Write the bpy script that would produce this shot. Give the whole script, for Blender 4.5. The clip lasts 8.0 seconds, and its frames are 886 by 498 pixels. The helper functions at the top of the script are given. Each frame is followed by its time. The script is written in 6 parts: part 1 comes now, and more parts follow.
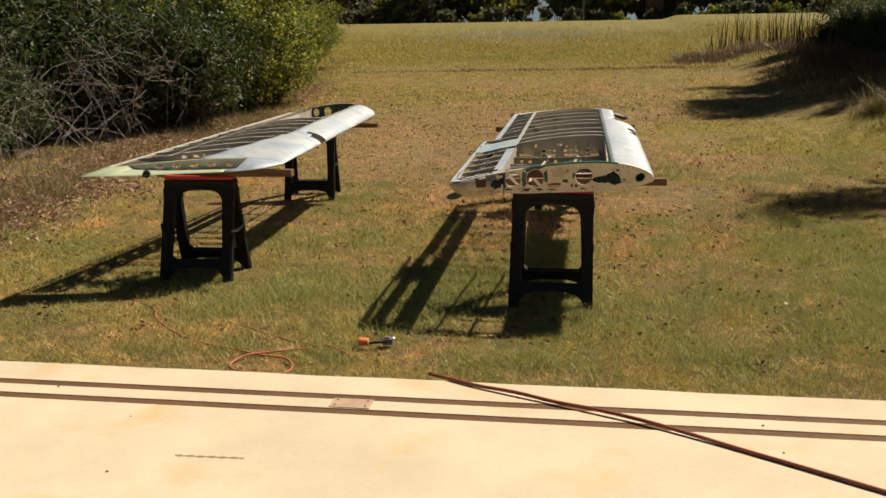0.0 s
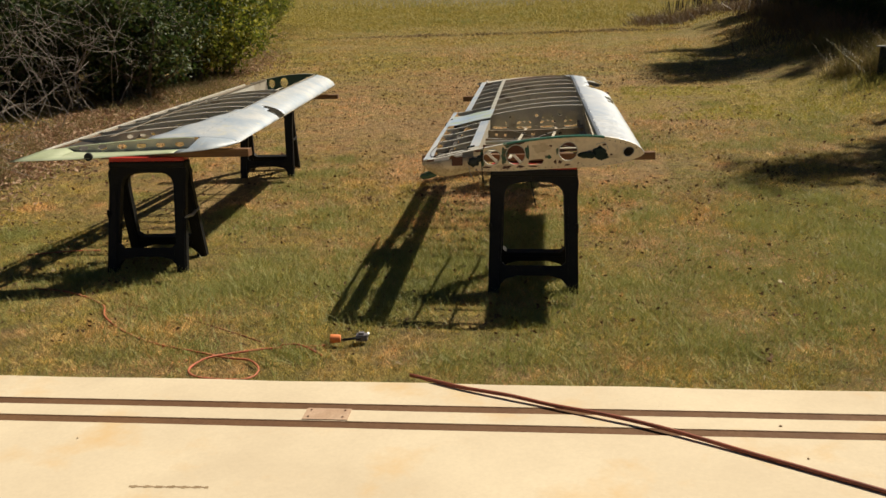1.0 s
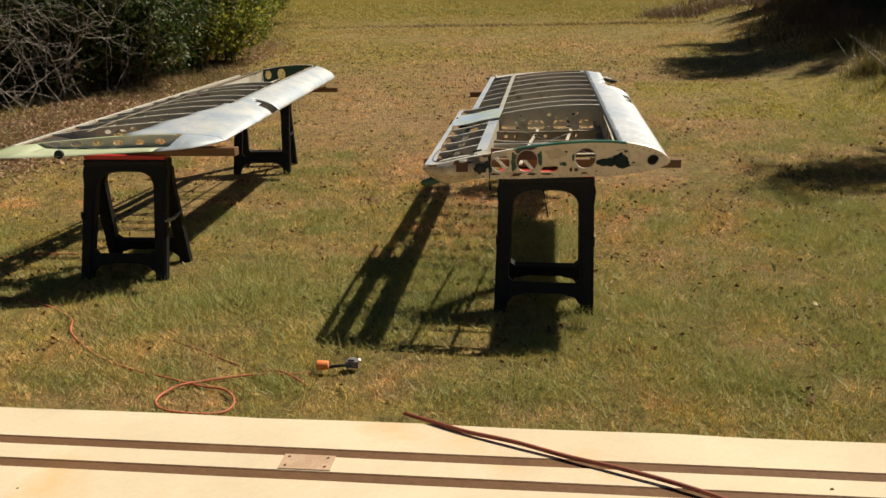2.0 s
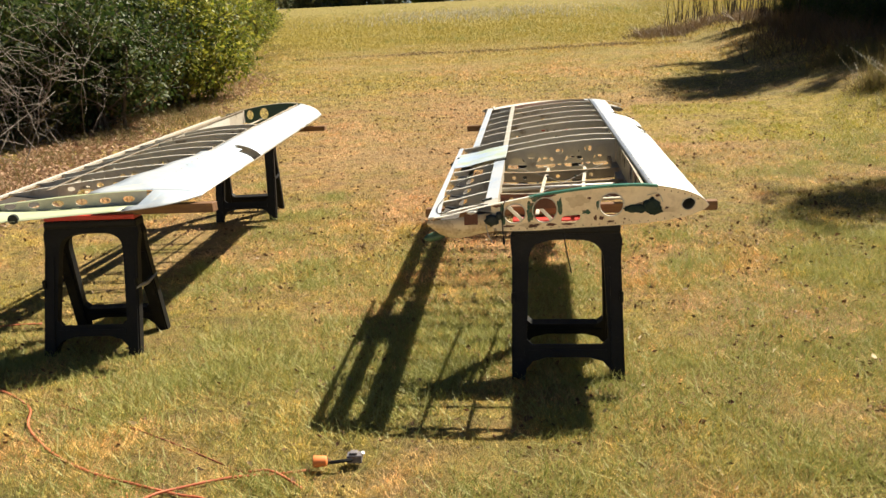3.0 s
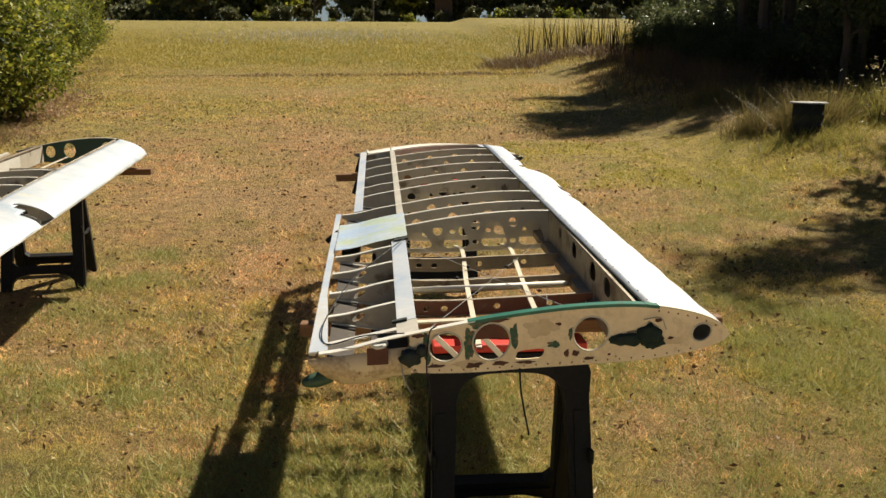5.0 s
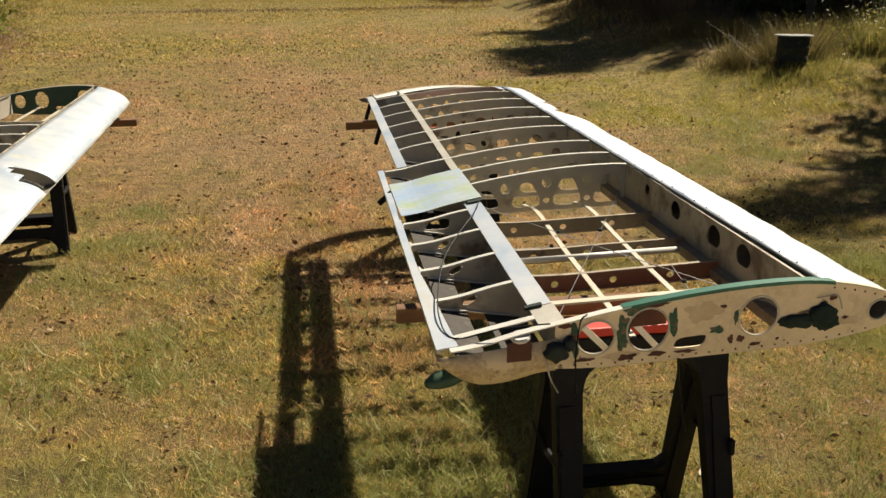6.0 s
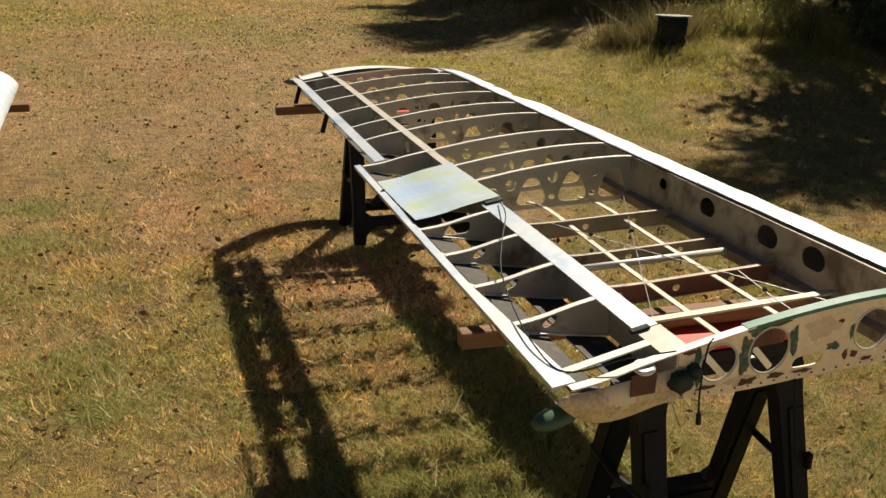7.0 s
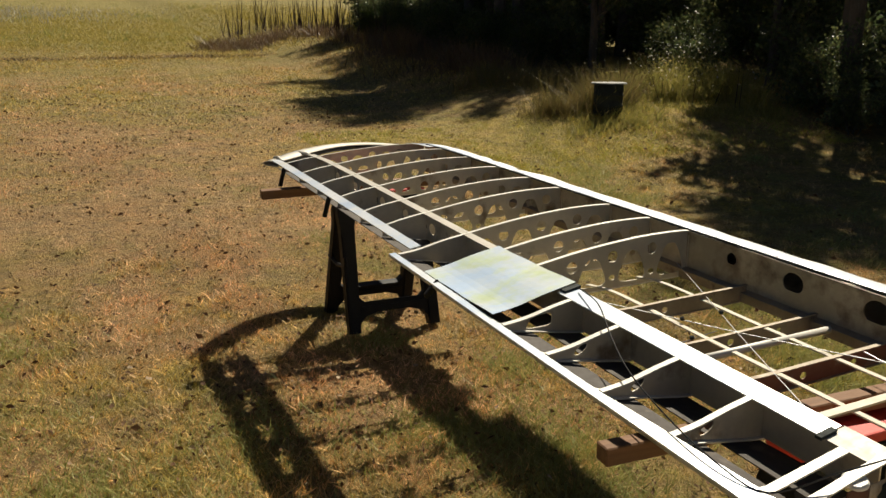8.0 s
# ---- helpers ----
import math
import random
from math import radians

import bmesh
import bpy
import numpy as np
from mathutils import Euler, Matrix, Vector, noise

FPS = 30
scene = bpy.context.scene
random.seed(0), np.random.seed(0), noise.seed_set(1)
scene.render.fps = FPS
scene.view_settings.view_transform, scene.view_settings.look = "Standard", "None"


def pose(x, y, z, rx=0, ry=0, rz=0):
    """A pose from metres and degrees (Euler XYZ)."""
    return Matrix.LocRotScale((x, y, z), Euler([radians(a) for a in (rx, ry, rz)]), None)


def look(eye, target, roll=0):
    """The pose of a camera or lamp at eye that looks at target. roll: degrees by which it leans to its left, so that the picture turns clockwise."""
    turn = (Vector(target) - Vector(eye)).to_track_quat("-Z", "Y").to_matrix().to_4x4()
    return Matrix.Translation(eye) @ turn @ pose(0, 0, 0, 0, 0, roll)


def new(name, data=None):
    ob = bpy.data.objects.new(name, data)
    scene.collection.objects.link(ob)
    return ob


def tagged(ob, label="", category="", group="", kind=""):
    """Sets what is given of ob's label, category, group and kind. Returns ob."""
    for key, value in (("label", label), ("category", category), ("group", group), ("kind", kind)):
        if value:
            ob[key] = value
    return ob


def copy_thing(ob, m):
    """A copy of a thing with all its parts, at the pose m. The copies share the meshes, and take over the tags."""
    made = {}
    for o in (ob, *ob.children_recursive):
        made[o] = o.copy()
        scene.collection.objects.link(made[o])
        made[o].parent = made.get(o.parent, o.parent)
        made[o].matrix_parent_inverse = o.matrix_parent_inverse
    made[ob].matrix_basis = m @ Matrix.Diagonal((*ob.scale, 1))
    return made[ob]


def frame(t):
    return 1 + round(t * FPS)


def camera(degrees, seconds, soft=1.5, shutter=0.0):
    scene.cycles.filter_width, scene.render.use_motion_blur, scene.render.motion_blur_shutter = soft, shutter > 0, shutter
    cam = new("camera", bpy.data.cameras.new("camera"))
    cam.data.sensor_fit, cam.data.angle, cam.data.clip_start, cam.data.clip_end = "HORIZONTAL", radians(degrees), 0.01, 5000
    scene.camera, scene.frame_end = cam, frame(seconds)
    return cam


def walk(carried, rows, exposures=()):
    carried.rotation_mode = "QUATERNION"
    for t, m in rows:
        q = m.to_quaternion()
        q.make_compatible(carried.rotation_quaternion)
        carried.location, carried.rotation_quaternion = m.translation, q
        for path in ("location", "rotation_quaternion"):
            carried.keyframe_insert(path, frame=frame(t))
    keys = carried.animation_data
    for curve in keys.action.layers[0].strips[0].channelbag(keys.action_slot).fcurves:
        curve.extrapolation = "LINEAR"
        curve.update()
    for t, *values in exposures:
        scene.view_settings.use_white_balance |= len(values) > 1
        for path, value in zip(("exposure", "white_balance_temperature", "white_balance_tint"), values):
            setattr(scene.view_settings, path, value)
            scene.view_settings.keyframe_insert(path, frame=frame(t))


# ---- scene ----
from mathutils import geometry

cam = camera(53.9, 8.0)
EXPOSURE = [(0, 0.40), (0.5, 0.30), (1.2, 0.31), (2.5, 0.70), (2.75, 1.00), (3, 1.30), (3.5, 1.46), (4, 1.34), (4.5, 1.00), (6, 0.68), (6.5, 0.69), (7, 0.65), (8, 0.47)]
PATH = [
    (0, (0.223, 0.301, 1.586), (-0.19, 2.208, 1.146), -0.5),
    (0.5, (0.173, 0.5, 1.584), (-0.176, 2.405, 1.085), -0.4),
    (1, (0.042, 0.687, 1.595), (-0.273, 2.593, 1.079), -1.2),
    (1.2, (0.039, 0.779, 1.592), (-0.284, 2.682, 1.069), -1.6),
    (2.3, (-0.076, 1.32, 1.595), (-0.403, 3.219, 1.057), -0.1),
    (2.5, (-0.123, 1.426, 1.61), (-0.482, 3.334, 1.131), -0.9),
    (3, (-0.189, 1.722, 1.62), (-0.496, 3.639, 1.137), -2.4),
    (3.5, (-0.213, 2.078, 1.65), (-0.471, 3.976, 1.072), -1.1),
    (4, (-0.316, 2.424, 1.664), (-0.544, 4.315, 1.056), 0.2),
    (4.5, (-0.436, 2.733, 1.674), (-0.477, 4.679, 1.214), -0.3),
    (4.7, (-0.461, 2.904, 1.655), (-0.455, 4.855, 1.217), -0.1),
    (5.8, (-0.936, 3.504, 1.647), (-0.773, 5.428, 1.126), 0.1),
    (6, (-1.038, 3.571, 1.653), (-0.843, 5.475, 1.074), -0.1),
    (6.5, (-1.267, 3.807, 1.658), (-0.898, 5.684, 1.076), 0.1),
    (7, (-1.552, 3.999, 1.655), (-1.009, 5.818, 1.025), 1.5),
    (7.5, (-1.815, 4.165, 1.673), (-1.219, 5.967, 1.042), -0.6),
    (8, (-1.934, 4.431, 1.644), (-1.18, 6.221, 1.167), 0.3),
]
walk(cam, [(t, look(eye, target, roll)) for t, eye, target, roll in PATH], exposures=EXPOSURE)


# ---- light ----
SUN = Vector((0.49, 0.49, 0.83)).normalized()
world = bpy.data.worlds.new("sky")
scene.world = world
world.use_nodes = True
wn = world.node_tree
sky = wn.nodes.new("ShaderNodeTexSky")
sky.sky_type = "NISHITA"
sky.sun_disc = False
sky.air_density, sky.dust_density = 0.7, 0.4
sky.sun_elevation = math.asin(SUN.z)
sky.sun_rotation = math.atan2(SUN.x, SUN.y)
wn.nodes["Background"].inputs["Strength"].default_value = 0.026
wn.links.new(sky.outputs[0], wn.nodes["Background"].inputs["Color"])
sun_data = bpy.data.lights.new("sun", "SUN")
sun_data.energy, sun_data.angle, sun_data.color = 5.0, radians(0.8), (1.0, 0.90, 0.72)
sun = new("sun", sun_data)
sun.matrix_world = look((20, 20, 40), Vector((20, 20, 40)) - SUN)


# ---- materials ----
def nodes_of(name):
    m = bpy.data.materials.new(name)
    m.use_nodes = True
    return m, m.node_tree.nodes, m.node_tree.links, m.node_tree.nodes["Principled BSDF"]


def noise_fac(n, l, scale, detail=6.0, rough=0.6, stretch=None, lo=0.35, hi=0.65, coord="Object"):
    """A noise from 0 to 1 over the surface, with its contrast set by lo and hi."""
    tc = n.new("ShaderNodeTexCoord")
    mp = n.new("ShaderNodeMapping")
    l.new(tc.outputs[coord], mp.inputs[0])
    if stretch:
        mp.inputs["Scale"].default_value = stretch
    tex = n.new("ShaderNodeTexNoise")
    tex.inputs["Scale"].default_value, tex.inputs["Detail"].default_value, tex.inputs["Roughness"].default_value = scale, detail, rough
    l.new(mp.outputs[0], tex.inputs["Vector"])
    r = n.new("ShaderNodeMapRange")
    r.inputs["From Min"].default_value, r.inputs["From Max"].default_value = lo, hi
    l.new(tex.outputs["Fac"], r.inputs["Value"])
    return r.outputs[0]


def mix(n, l, fac, a, b, mode="MIX"):
    x = n.new("ShaderNodeMix")
    x.data_type, x.blend_type = "RGBA", mode
    for key, val in ((0, fac), (6, a), (7, b)):
        if isinstance(val, (int, float)):
            x.inputs[key].default_value = val
        elif isinstance(val, tuple):
            x.inputs[key].default_value = (*val, 1)
        else:
            l.new(val, x.inputs[key])
    return x.outputs[2]


def bump(n, l, p, height, strength=0.3, dist=0.01):
    b = n.new("ShaderNodeBump")
    b.inputs["Strength"].default_value, b.inputs["Distance"].default_value = strength, dist
    l.new(height, b.inputs["Height"])
    l.new(b.outputs[0], p.inputs["Normal"])


def surface(name, a, b, scale=6.0, fine=60.0, rough=0.6, metal=0.0, dirt=None, dirt_at=(0.58, 0.7), bumps=0.2, stretch=None, rough2=None, dist=0.004, grain=0.5):
    """Two tones in patches, fine grain, optional dirt, and relief."""
    m, n, l, p = nodes_of(name)
    big = noise_fac(n, l, scale, stretch=stretch)
    small = noise_fac(n, l, fine, stretch=stretch, lo=0.3, hi=0.7)
    col = mix(n, l, big, a, b)
    dark = tuple(c * 0.72 for c in a)
    col = mix(n, l, small, col, mix(n, l, grain, col, dark))
    if dirt:
        d = noise_fac(n, l, scale * 1.7, lo=dirt_at[0], hi=dirt_at[1])
        col = mix(n, l, d, col, dirt)
    l.new(col, p.inputs["Base Color"])
    p.inputs["Metallic"].default_value = metal
    r = n.new("ShaderNodeMapRange")
    r.inputs["To Min"].default_value, r.inputs["To Max"].default_value = rough, rough2 if rough2 is not None else min(1, rough + 0.12)
    l.new(small, r.inputs["Value"])
    l.new(r.outputs[0], p.inputs["Roughness"])
    if bumps:
        bump(n, l, p, small, bumps, dist)
    return m


def leafy(name, tones, rough=0.55, trans=0.35):
    """Leaves or blades: the tone differs from island to island; light passes through."""
    m, n, l, p = nodes_of(name)
    geo = n.new("ShaderNodeNewGeometry")
    ramp = n.new("ShaderNodeValToRGB")
    while len(ramp.color_ramp.elements) < len(tones):
        ramp.color_ramp.elements.new(0.5)
    for i, c in enumerate(tones):
        e = ramp.color_ramp.elements[i]
        e.position, e.color = i / (len(tones) - 1), (*c, 1)
    l.new(geo.outputs["Random Per Island"], ramp.inputs[0])
    patch = noise_fac(n, l, 0.9, coord="Object", lo=0.3, hi=0.7)
    col = mix(n, l, patch, ramp.outputs[0], mix(n, l, 0.5, ramp.outputs[0], tones[0]))
    l.new(col, p.inputs["Base Color"])
    p.inputs["Roughness"].default_value = rough
    t = n.new("ShaderNodeBsdfTranslucent")
    l.new(col, t.inputs["Color"])
    s = n.new("ShaderNodeMixShader")
    s.inputs[0].default_value = trans
    l.new(p.outputs[0], s.inputs[1])
    l.new(t.outputs[0], s.inputs[2])
    l.new(s.outputs[0], n["Material Output"].inputs[0])
    return m


def lawn_colours(n, l):
    """Straw brown, dull green and bare reddish patches of the mown field, in world metres."""
    big = noise_fac(n, l, 0.23, detail=3, lo=0.38, hi=0.64)
    mid = noise_fac(n, l, 1.3, detail=5, lo=0.36, hi=0.66)
    # the dry ground round the wings, as a soft ellipse
    tc, mp, ln, rg = (n.new("ShaderNode" + k) for k in ("TexCoord", "Mapping", "VectorMath", "MapRange"))
    mp.inputs["Location"].default_value, mp.inputs["Scale"].default_value = (0.30, -1.95, 0), (0.24, 0.160, 0)
    ln.operation = "LENGTH"
    rg.inputs["From Min"].default_value, rg.inputs["From Max"].default_value = 1.05, 0.3
    l.new(tc.outputs["Object"], mp.inputs[0])
    l.new(mp.outputs[0], ln.inputs[0])
    l.new(ln.outputs["Value"], rg.inputs["Value"])
    dry = n.new("ShaderNodeMath")
    dry.operation, dry.use_clamp = "MULTIPLY_ADD", True
    l.new(rg.outputs[0], dry.inputs[0])
    dry.inputs[1].default_value = 0.65
    half = n.new("ShaderNodeMath")
    half.operation = "MULTIPLY"
    half.inputs[1].default_value = 0.45
    l.new(big, half.inputs[0])
    l.new(half.outputs[0], dry.inputs[2])
    level = dry.outputs[0]
    # patches of about a metre, and clumps of a hand's width
    for scale, weight, offset in ((0.85, 0.9, -0.41), (4.2, 0.8, -0.36)):
        patch = noise_fac(n, l, scale, detail=4, lo=0.32, hi=0.68)
        shift, sink = n.new("ShaderNodeMath"), n.new("ShaderNodeMath")
        shift.operation, sink.operation = "MULTIPLY_ADD", "ADD"
        l.new(patch, shift.inputs[0])
        shift.inputs[1].default_value = weight
        l.new(level, shift.inputs[2])
        l.new(shift.outputs[0], sink.inputs[0])
        sink.inputs[1].default_value = offset
        level = sink.outputs[0]
    sink.use_clamp = True
    big = level
    green = mix(n, l, mid, (0.36, 0.325, 0.070), (0.49, 0.40, 0.12))
    straw = mix(n, l, mid, (0.70, 0.485, 0.275), (0.54, 0.33, 0.165))
    near = mix(n, l, big, green, straw)
    # fresher yellow green grass before the wood, in uneven patches
    zone, off, rim = (n.new("ShaderNode" + k) for k in ("Mapping", "VectorMath", "MapRange"))
    zone.inputs["Location"].default_value, zone.inputs["Scale"].default_value = (-0.87, -7.78, 0), (0.31, 0.56, 0)
    off.operation = "LENGTH"
    rim.inputs["From Min"].default_value, rim.inputs["From Max"].default_value = 1.15, 0.45
    l.new(tc.outputs["Object"], zone.inputs[0])
    l.new(zone.outputs[0], off.inputs[0])
    l.new(off.outputs["Value"], rim.inputs["Value"])
    near = mix(n, l, mix(n, l, 1.0, rim.outputs[0], noise_fac(n, l, 0.7, detail=4, lo=0.30, hi=0.55), "MULTIPLY"), near, mix(n, l, mid, (0.48, 0.41, 0.05), (0.60, 0.47, 0.09)))
    # the unmown slope beyond is a duller olive
    sp, fr = n.new("ShaderNodeSeparateXYZ"), n.new("ShaderNodeMapRange")
    fr.inputs["From Min"].default_value, fr.inputs["From Max"].default_value = 20.0, 32.0
    l.new(tc.outputs["Object"], sp.inputs[0])
    l.new(sp.outputs["Y"], fr.inputs["Value"])
    olive = mix(n, l, mid, (0.315, 0.288, 0.05), (0.39, 0.33, 0.072))
    # thin and thick growth: tufts of a few centimetres, and broader uneven ones
    near = mix(n, l, 1.0, near, mix(n, l, noise_fac(n, l, 8.5, detail=5, rough=0.7, lo=0.34, hi=0.64), (0.66, 0.66, 0.62), (1.32, 1.30, 1.24)), "MULTIPLY")
    near = mix(n, l, 1.0, near, mix(n, l, noise_fac(n, l, 2.6, detail=5, rough=0.65, lo=0.36, hi=0.64), (0.84, 0.86, 0.88), (1.20, 1.17, 1.13)), "MULTIPLY")
    return mix(n, l, fr.outputs[0], near, olive)


def lawn(name):
    m, n, l, p = nodes_of(name)
    col = mix(n, l, 1.0, lawn_colours(n, l), (0.925, 0.855, 0.66), "MULTIPLY")
    fine = noise_fac(n, l, 38, detail=8, rough=0.75, lo=0.3, hi=0.7)
    tuft = noise_fac(n, l, 6.5, detail=6, rough=0.7, lo=0.3, hi=0.62)
    # darker ground between the tufts paints in the shaded gaps of the grass
    col = mix(n, l, tuft, mix(n, l, 0.40, col, (0.14, 0.11, 0.03)), col)
    col = mix(n, l, fine, mix(n, l, 0.6, col, (0.07, 0.048, 0.018)), col)
    thatch = noise_fac(n, l, 120, detail=4, rough=0.8, lo=0.35, hi=0.6)
    col = mix(n, l, thatch, mix(n, l, 0.42, col, (0.07, 0.05, 0.018)), col)
    speck = noise_fac(n, l, 16, detail=2, lo=0.66, hi=0.7)
    col = mix(n, l, speck, col, (0.09, 0.045, 0.02))
    l.new(col, p.inputs["Base Color"])
    p.inputs["Roughness"].default_value = 0.95
    bump(n, l, p, fine, 0.9, 0.03)
    return m


def blades(name, tint):
    m, n, l, p = nodes_of(name)
    geo = n.new("ShaderNodeNewGeometry")
    ramp = n.new("ShaderNodeValToRGB")
    for pos, c in ((0.0, (0.40, 0.48, 0.32)), (0.35, (0.80, 0.84, 0.68)), (0.75, (1.20, 1.17, 0.98)), (1.0, (1.60, 1.52, 1.30))):
        e = ramp.color_ramp.elements.new(pos)
        e.color = (*c, 1)
    ramp.color_ramp.elements.remove(ramp.color_ramp.elements[0])
    l.new(geo.outputs["Random Per Island"], ramp.inputs[0])
    col = mix(n, l, 1.0, lawn_colours(n, l), ramp.outputs[0], "MULTIPLY")
    col = mix(n, l, 1.0, col, tint, "MULTIPLY")
    l.new(col, p.inputs["Base Color"])
    p.inputs["Roughness"].default_value = 0.7
    t = n.new("ShaderNodeBsdfTranslucent")
    l.new(col, t.inputs["Color"])
    s = n.new("ShaderNodeMixShader")
    s.inputs[0].default_value = 0.22
    l.new(p.outputs[0], s.inputs[1])
    l.new(t.outputs[0], s.inputs[2])
    l.new(s.outputs[0], n["Material Output"].inputs[0])
    return m


def chipped(name, base, base2, paint, rust, amount=0.56):
    """Primer with torn patches of old paint and rust spots."""
    m, n, l, p = nodes_of(name)
    a = noise_fac(n, l, 5.0, lo=0.35, hi=0.65)
    col = mix(n, l, a, base, base2)
    f = noise_fac(n, l, 7.0, detail=8, rough=0.62, lo=amount, hi=amount + 0.015)
    col = mix(n, l, f, col, paint)
    r = noise_fac(n, l, 24.0, detail=4, lo=0.66, hi=0.68)
    col = mix(n, l, r, col, rust)
    g = noise_fac(n, l, 70.0, lo=0.3, hi=0.7)
    col = mix(n, l, g, col, mix(n, l, 0.8, col, base))
    l.new(col, p.inputs["Base Color"])
    p.inputs["Roughness"].default_value = 0.55
    bump(n, l, p, f, 0.25, 0.002)
    return m


ALU = surface("weathered_aluminium", (0.72, 0.73, 0.74), (0.46, 0.54, 0.66), scale=3.0, fine=45, rough=0.34, rough2=0.5, metal=0.75, dirt=(0.72, 0.72, 0.66), bumps=0.06)
CHALK = surface("chalky_aluminium", (0.68, 0.69, 0.69), (0.38, 0.47, 0.58), scale=5.0, fine=40, rough=0.4, metal=0.3, dirt=(0.60, 0.60, 0.54), bumps=0.08)
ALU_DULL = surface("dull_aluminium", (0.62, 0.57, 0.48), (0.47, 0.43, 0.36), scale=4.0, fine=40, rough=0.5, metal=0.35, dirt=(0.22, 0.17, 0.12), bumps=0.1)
OLDCAP = surface("dull_grey_cap", (0.52, 0.49, 0.43), (0.40, 0.38, 0.33), scale=6, fine=50, rough=0.55, metal=0.2, bumps=0.08)
SPAR = surface("beige_spar_primer", (0.50, 0.44, 0.33), (0.34, 0.30, 0.22), scale=5, fine=40, rough=0.55, dirt=(0.17, 0.13, 0.09), dirt_at=(0.5, 0.66), bumps=0.08)
CAP = surface("rib_cap_metal", (0.74, 0.72, 0.66), (0.60, 0.57, 0.51), scale=8, fine=60, rough=0.45, metal=0.15, bumps=0.05)
BLUESKIN = surface("chalky_blue_white_metal", (0.76, 0.77, 0.77), (0.44, 0.55, 0.70), scale=4.0, fine=30, rough=0.35, metal=0.35, dirt=(0.66, 0.65, 0.60), bumps=0.05)
PRIMER = surface("pale_green_primer", (0.37, 0.42, 0.26), (0.47, 0.50, 0.36), scale=5, fine=40, rough=0.5, dirt=(0.35, 0.40, 0.22), bumps=0.06)
PANEL = surface("streaked_panel_metal", (0.42, 0.54, 0.71), (0.65, 0.65, 0.54), scale=4.0, fine=25, rough=0.35, metal=0.15, dirt=(0.44, 0.52, 0.28), dirt_at=(0.50, 0.68), stretch=(1, 1.4, 1), bumps=0.05)
ROOT = chipped("beige_primer_chipped", (0.80, 0.67, 0.46), (0.64, 0.51, 0.33), (0.60, 0.48, 0.31), (0.13, 0.055, 0.03), 0.575)
FAIRING = chipped("stained_beige_sheet", (0.70, 0.58, 0.38), (0.50, 0.38, 0.23), (0.38, 0.27, 0.15), (0.10, 0.05, 0.03), 0.53)
STAIN = surface("brown_stain", (0.68, 0.55, 0.36), (0.54, 0.41, 0.25), scale=20, fine=90, rough=0.6, bumps=0.05)
RAG = surface("dark_green_rag", (0.005, 0.016, 0.012), (0.012, 0.030, 0.022), scale=20, fine=80, rough=0.8, bumps=0.3)
FLAKE = surface("old_green_flake", (0.02, 0.085, 0.05), (0.035, 0.10, 0.055), scale=30, fine=90, rough=0.6, dirt=(0.16, 0.11, 0.06), dirt_at=(0.5, 0.6), bumps=0.1)
RUSTDARK = surface("dark_rust", (0.13, 0.05, 0.03), (0.075, 0.035, 0.022), scale=12, fine=60, rough=0.8, bumps=0.2)
GREEN = surface("dark_green_paint", (0.012, 0.115, 0.075), (0.02, 0.15, 0.10), scale=8, fine=50, rough=0.4, dirt=(0.05, 0.06, 0.04), bumps=0.05)
OLIVE = surface("olive_green_paint", (0.03, 0.085, 0.05), (0.05, 0.10, 0.06), scale=8, fine=50, rough=0.5, bumps=0.05)
RUST = surface("red_brown_steel", (0.24, 0.10, 0.065), (0.17, 0.085, 0.06), scale=6, fine=60, rough=0.6, dirt=(0.25, 0.20, 0.16), bumps=0.15)
FLANGE = surface("brown_grey_flange", (0.36, 0.30, 0.22), (0.24, 0.19, 0.14), scale=9, fine=60, rough=0.55, metal=0.2, dirt=(0.14, 0.09, 0.06), bumps=0.1)
# near-black tone that paints the shade inside the aft wing bays
BAY_SHADE = surface("bay_shade_sheet", (0.055, 0.044, 0.034), (0.035, 0.028, 0.022), scale=9, fine=60, rough=0.7, dirt=(0.12, 0.095, 0.07), dirt_at=(0.6, 0.75), bumps=0.1)
TAN = surface("tan_primer_strip", (0.52, 0.47, 0.36), (0.60, 0.54, 0.43), scale=8, fine=50, rough=0.5, bumps=0.05)
BLACK = surface("black_plastic", (0.007, 0.007, 0.008), (0.012, 0.012, 0.012), scale=9, fine=90, rough=0.55, dirt=(0.035, 0.03, 0.025), dirt_at=(0.66, 0.8), bumps=0.1)
BLACK.node_tree.nodes["Principled BSDF"].inputs["Specular IOR Level"].default_value = 0.22
RED = surface("red_plastic", (0.55, 0.035, 0.02), (0.45, 0.03, 0.02), scale=9, fine=80, rough=0.45, bumps=0.05)
WOOD = surface("plank_pine", (0.23, 0.115, 0.05), (0.13, 0.065, 0.03), scale=5, fine=30, rough=0.7, stretch=(0.6, 9, 9), bumps=0.2)
SLAB = surface("sunlit_concrete", (0.58, 0.48, 0.34), (0.69, 0.585, 0.42), scale=1.4, fine=70, rough=0.85, dirt=(0.60, 0.42, 0.22), dirt_at=(0.54, 0.74), bumps=0.05, grain=0.22)
STREAK = surface("old_filler", (0.26, 0.18, 0.10), (0.34, 0.25, 0.15), scale=14, fine=80, rough=0.9, bumps=0.2)
CHANNEL = surface("rusty_channel", (0.115, 0.052, 0.020), (0.155, 0.074, 0.028), scale=4, fine=50, rough=0.8, bumps=0.2)
PLATE = surface("rusty_plate", (0.44, 0.29, 0.19), (0.52, 0.36, 0.25), scale=14, fine=80, rough=0.75, bumps=0.2)
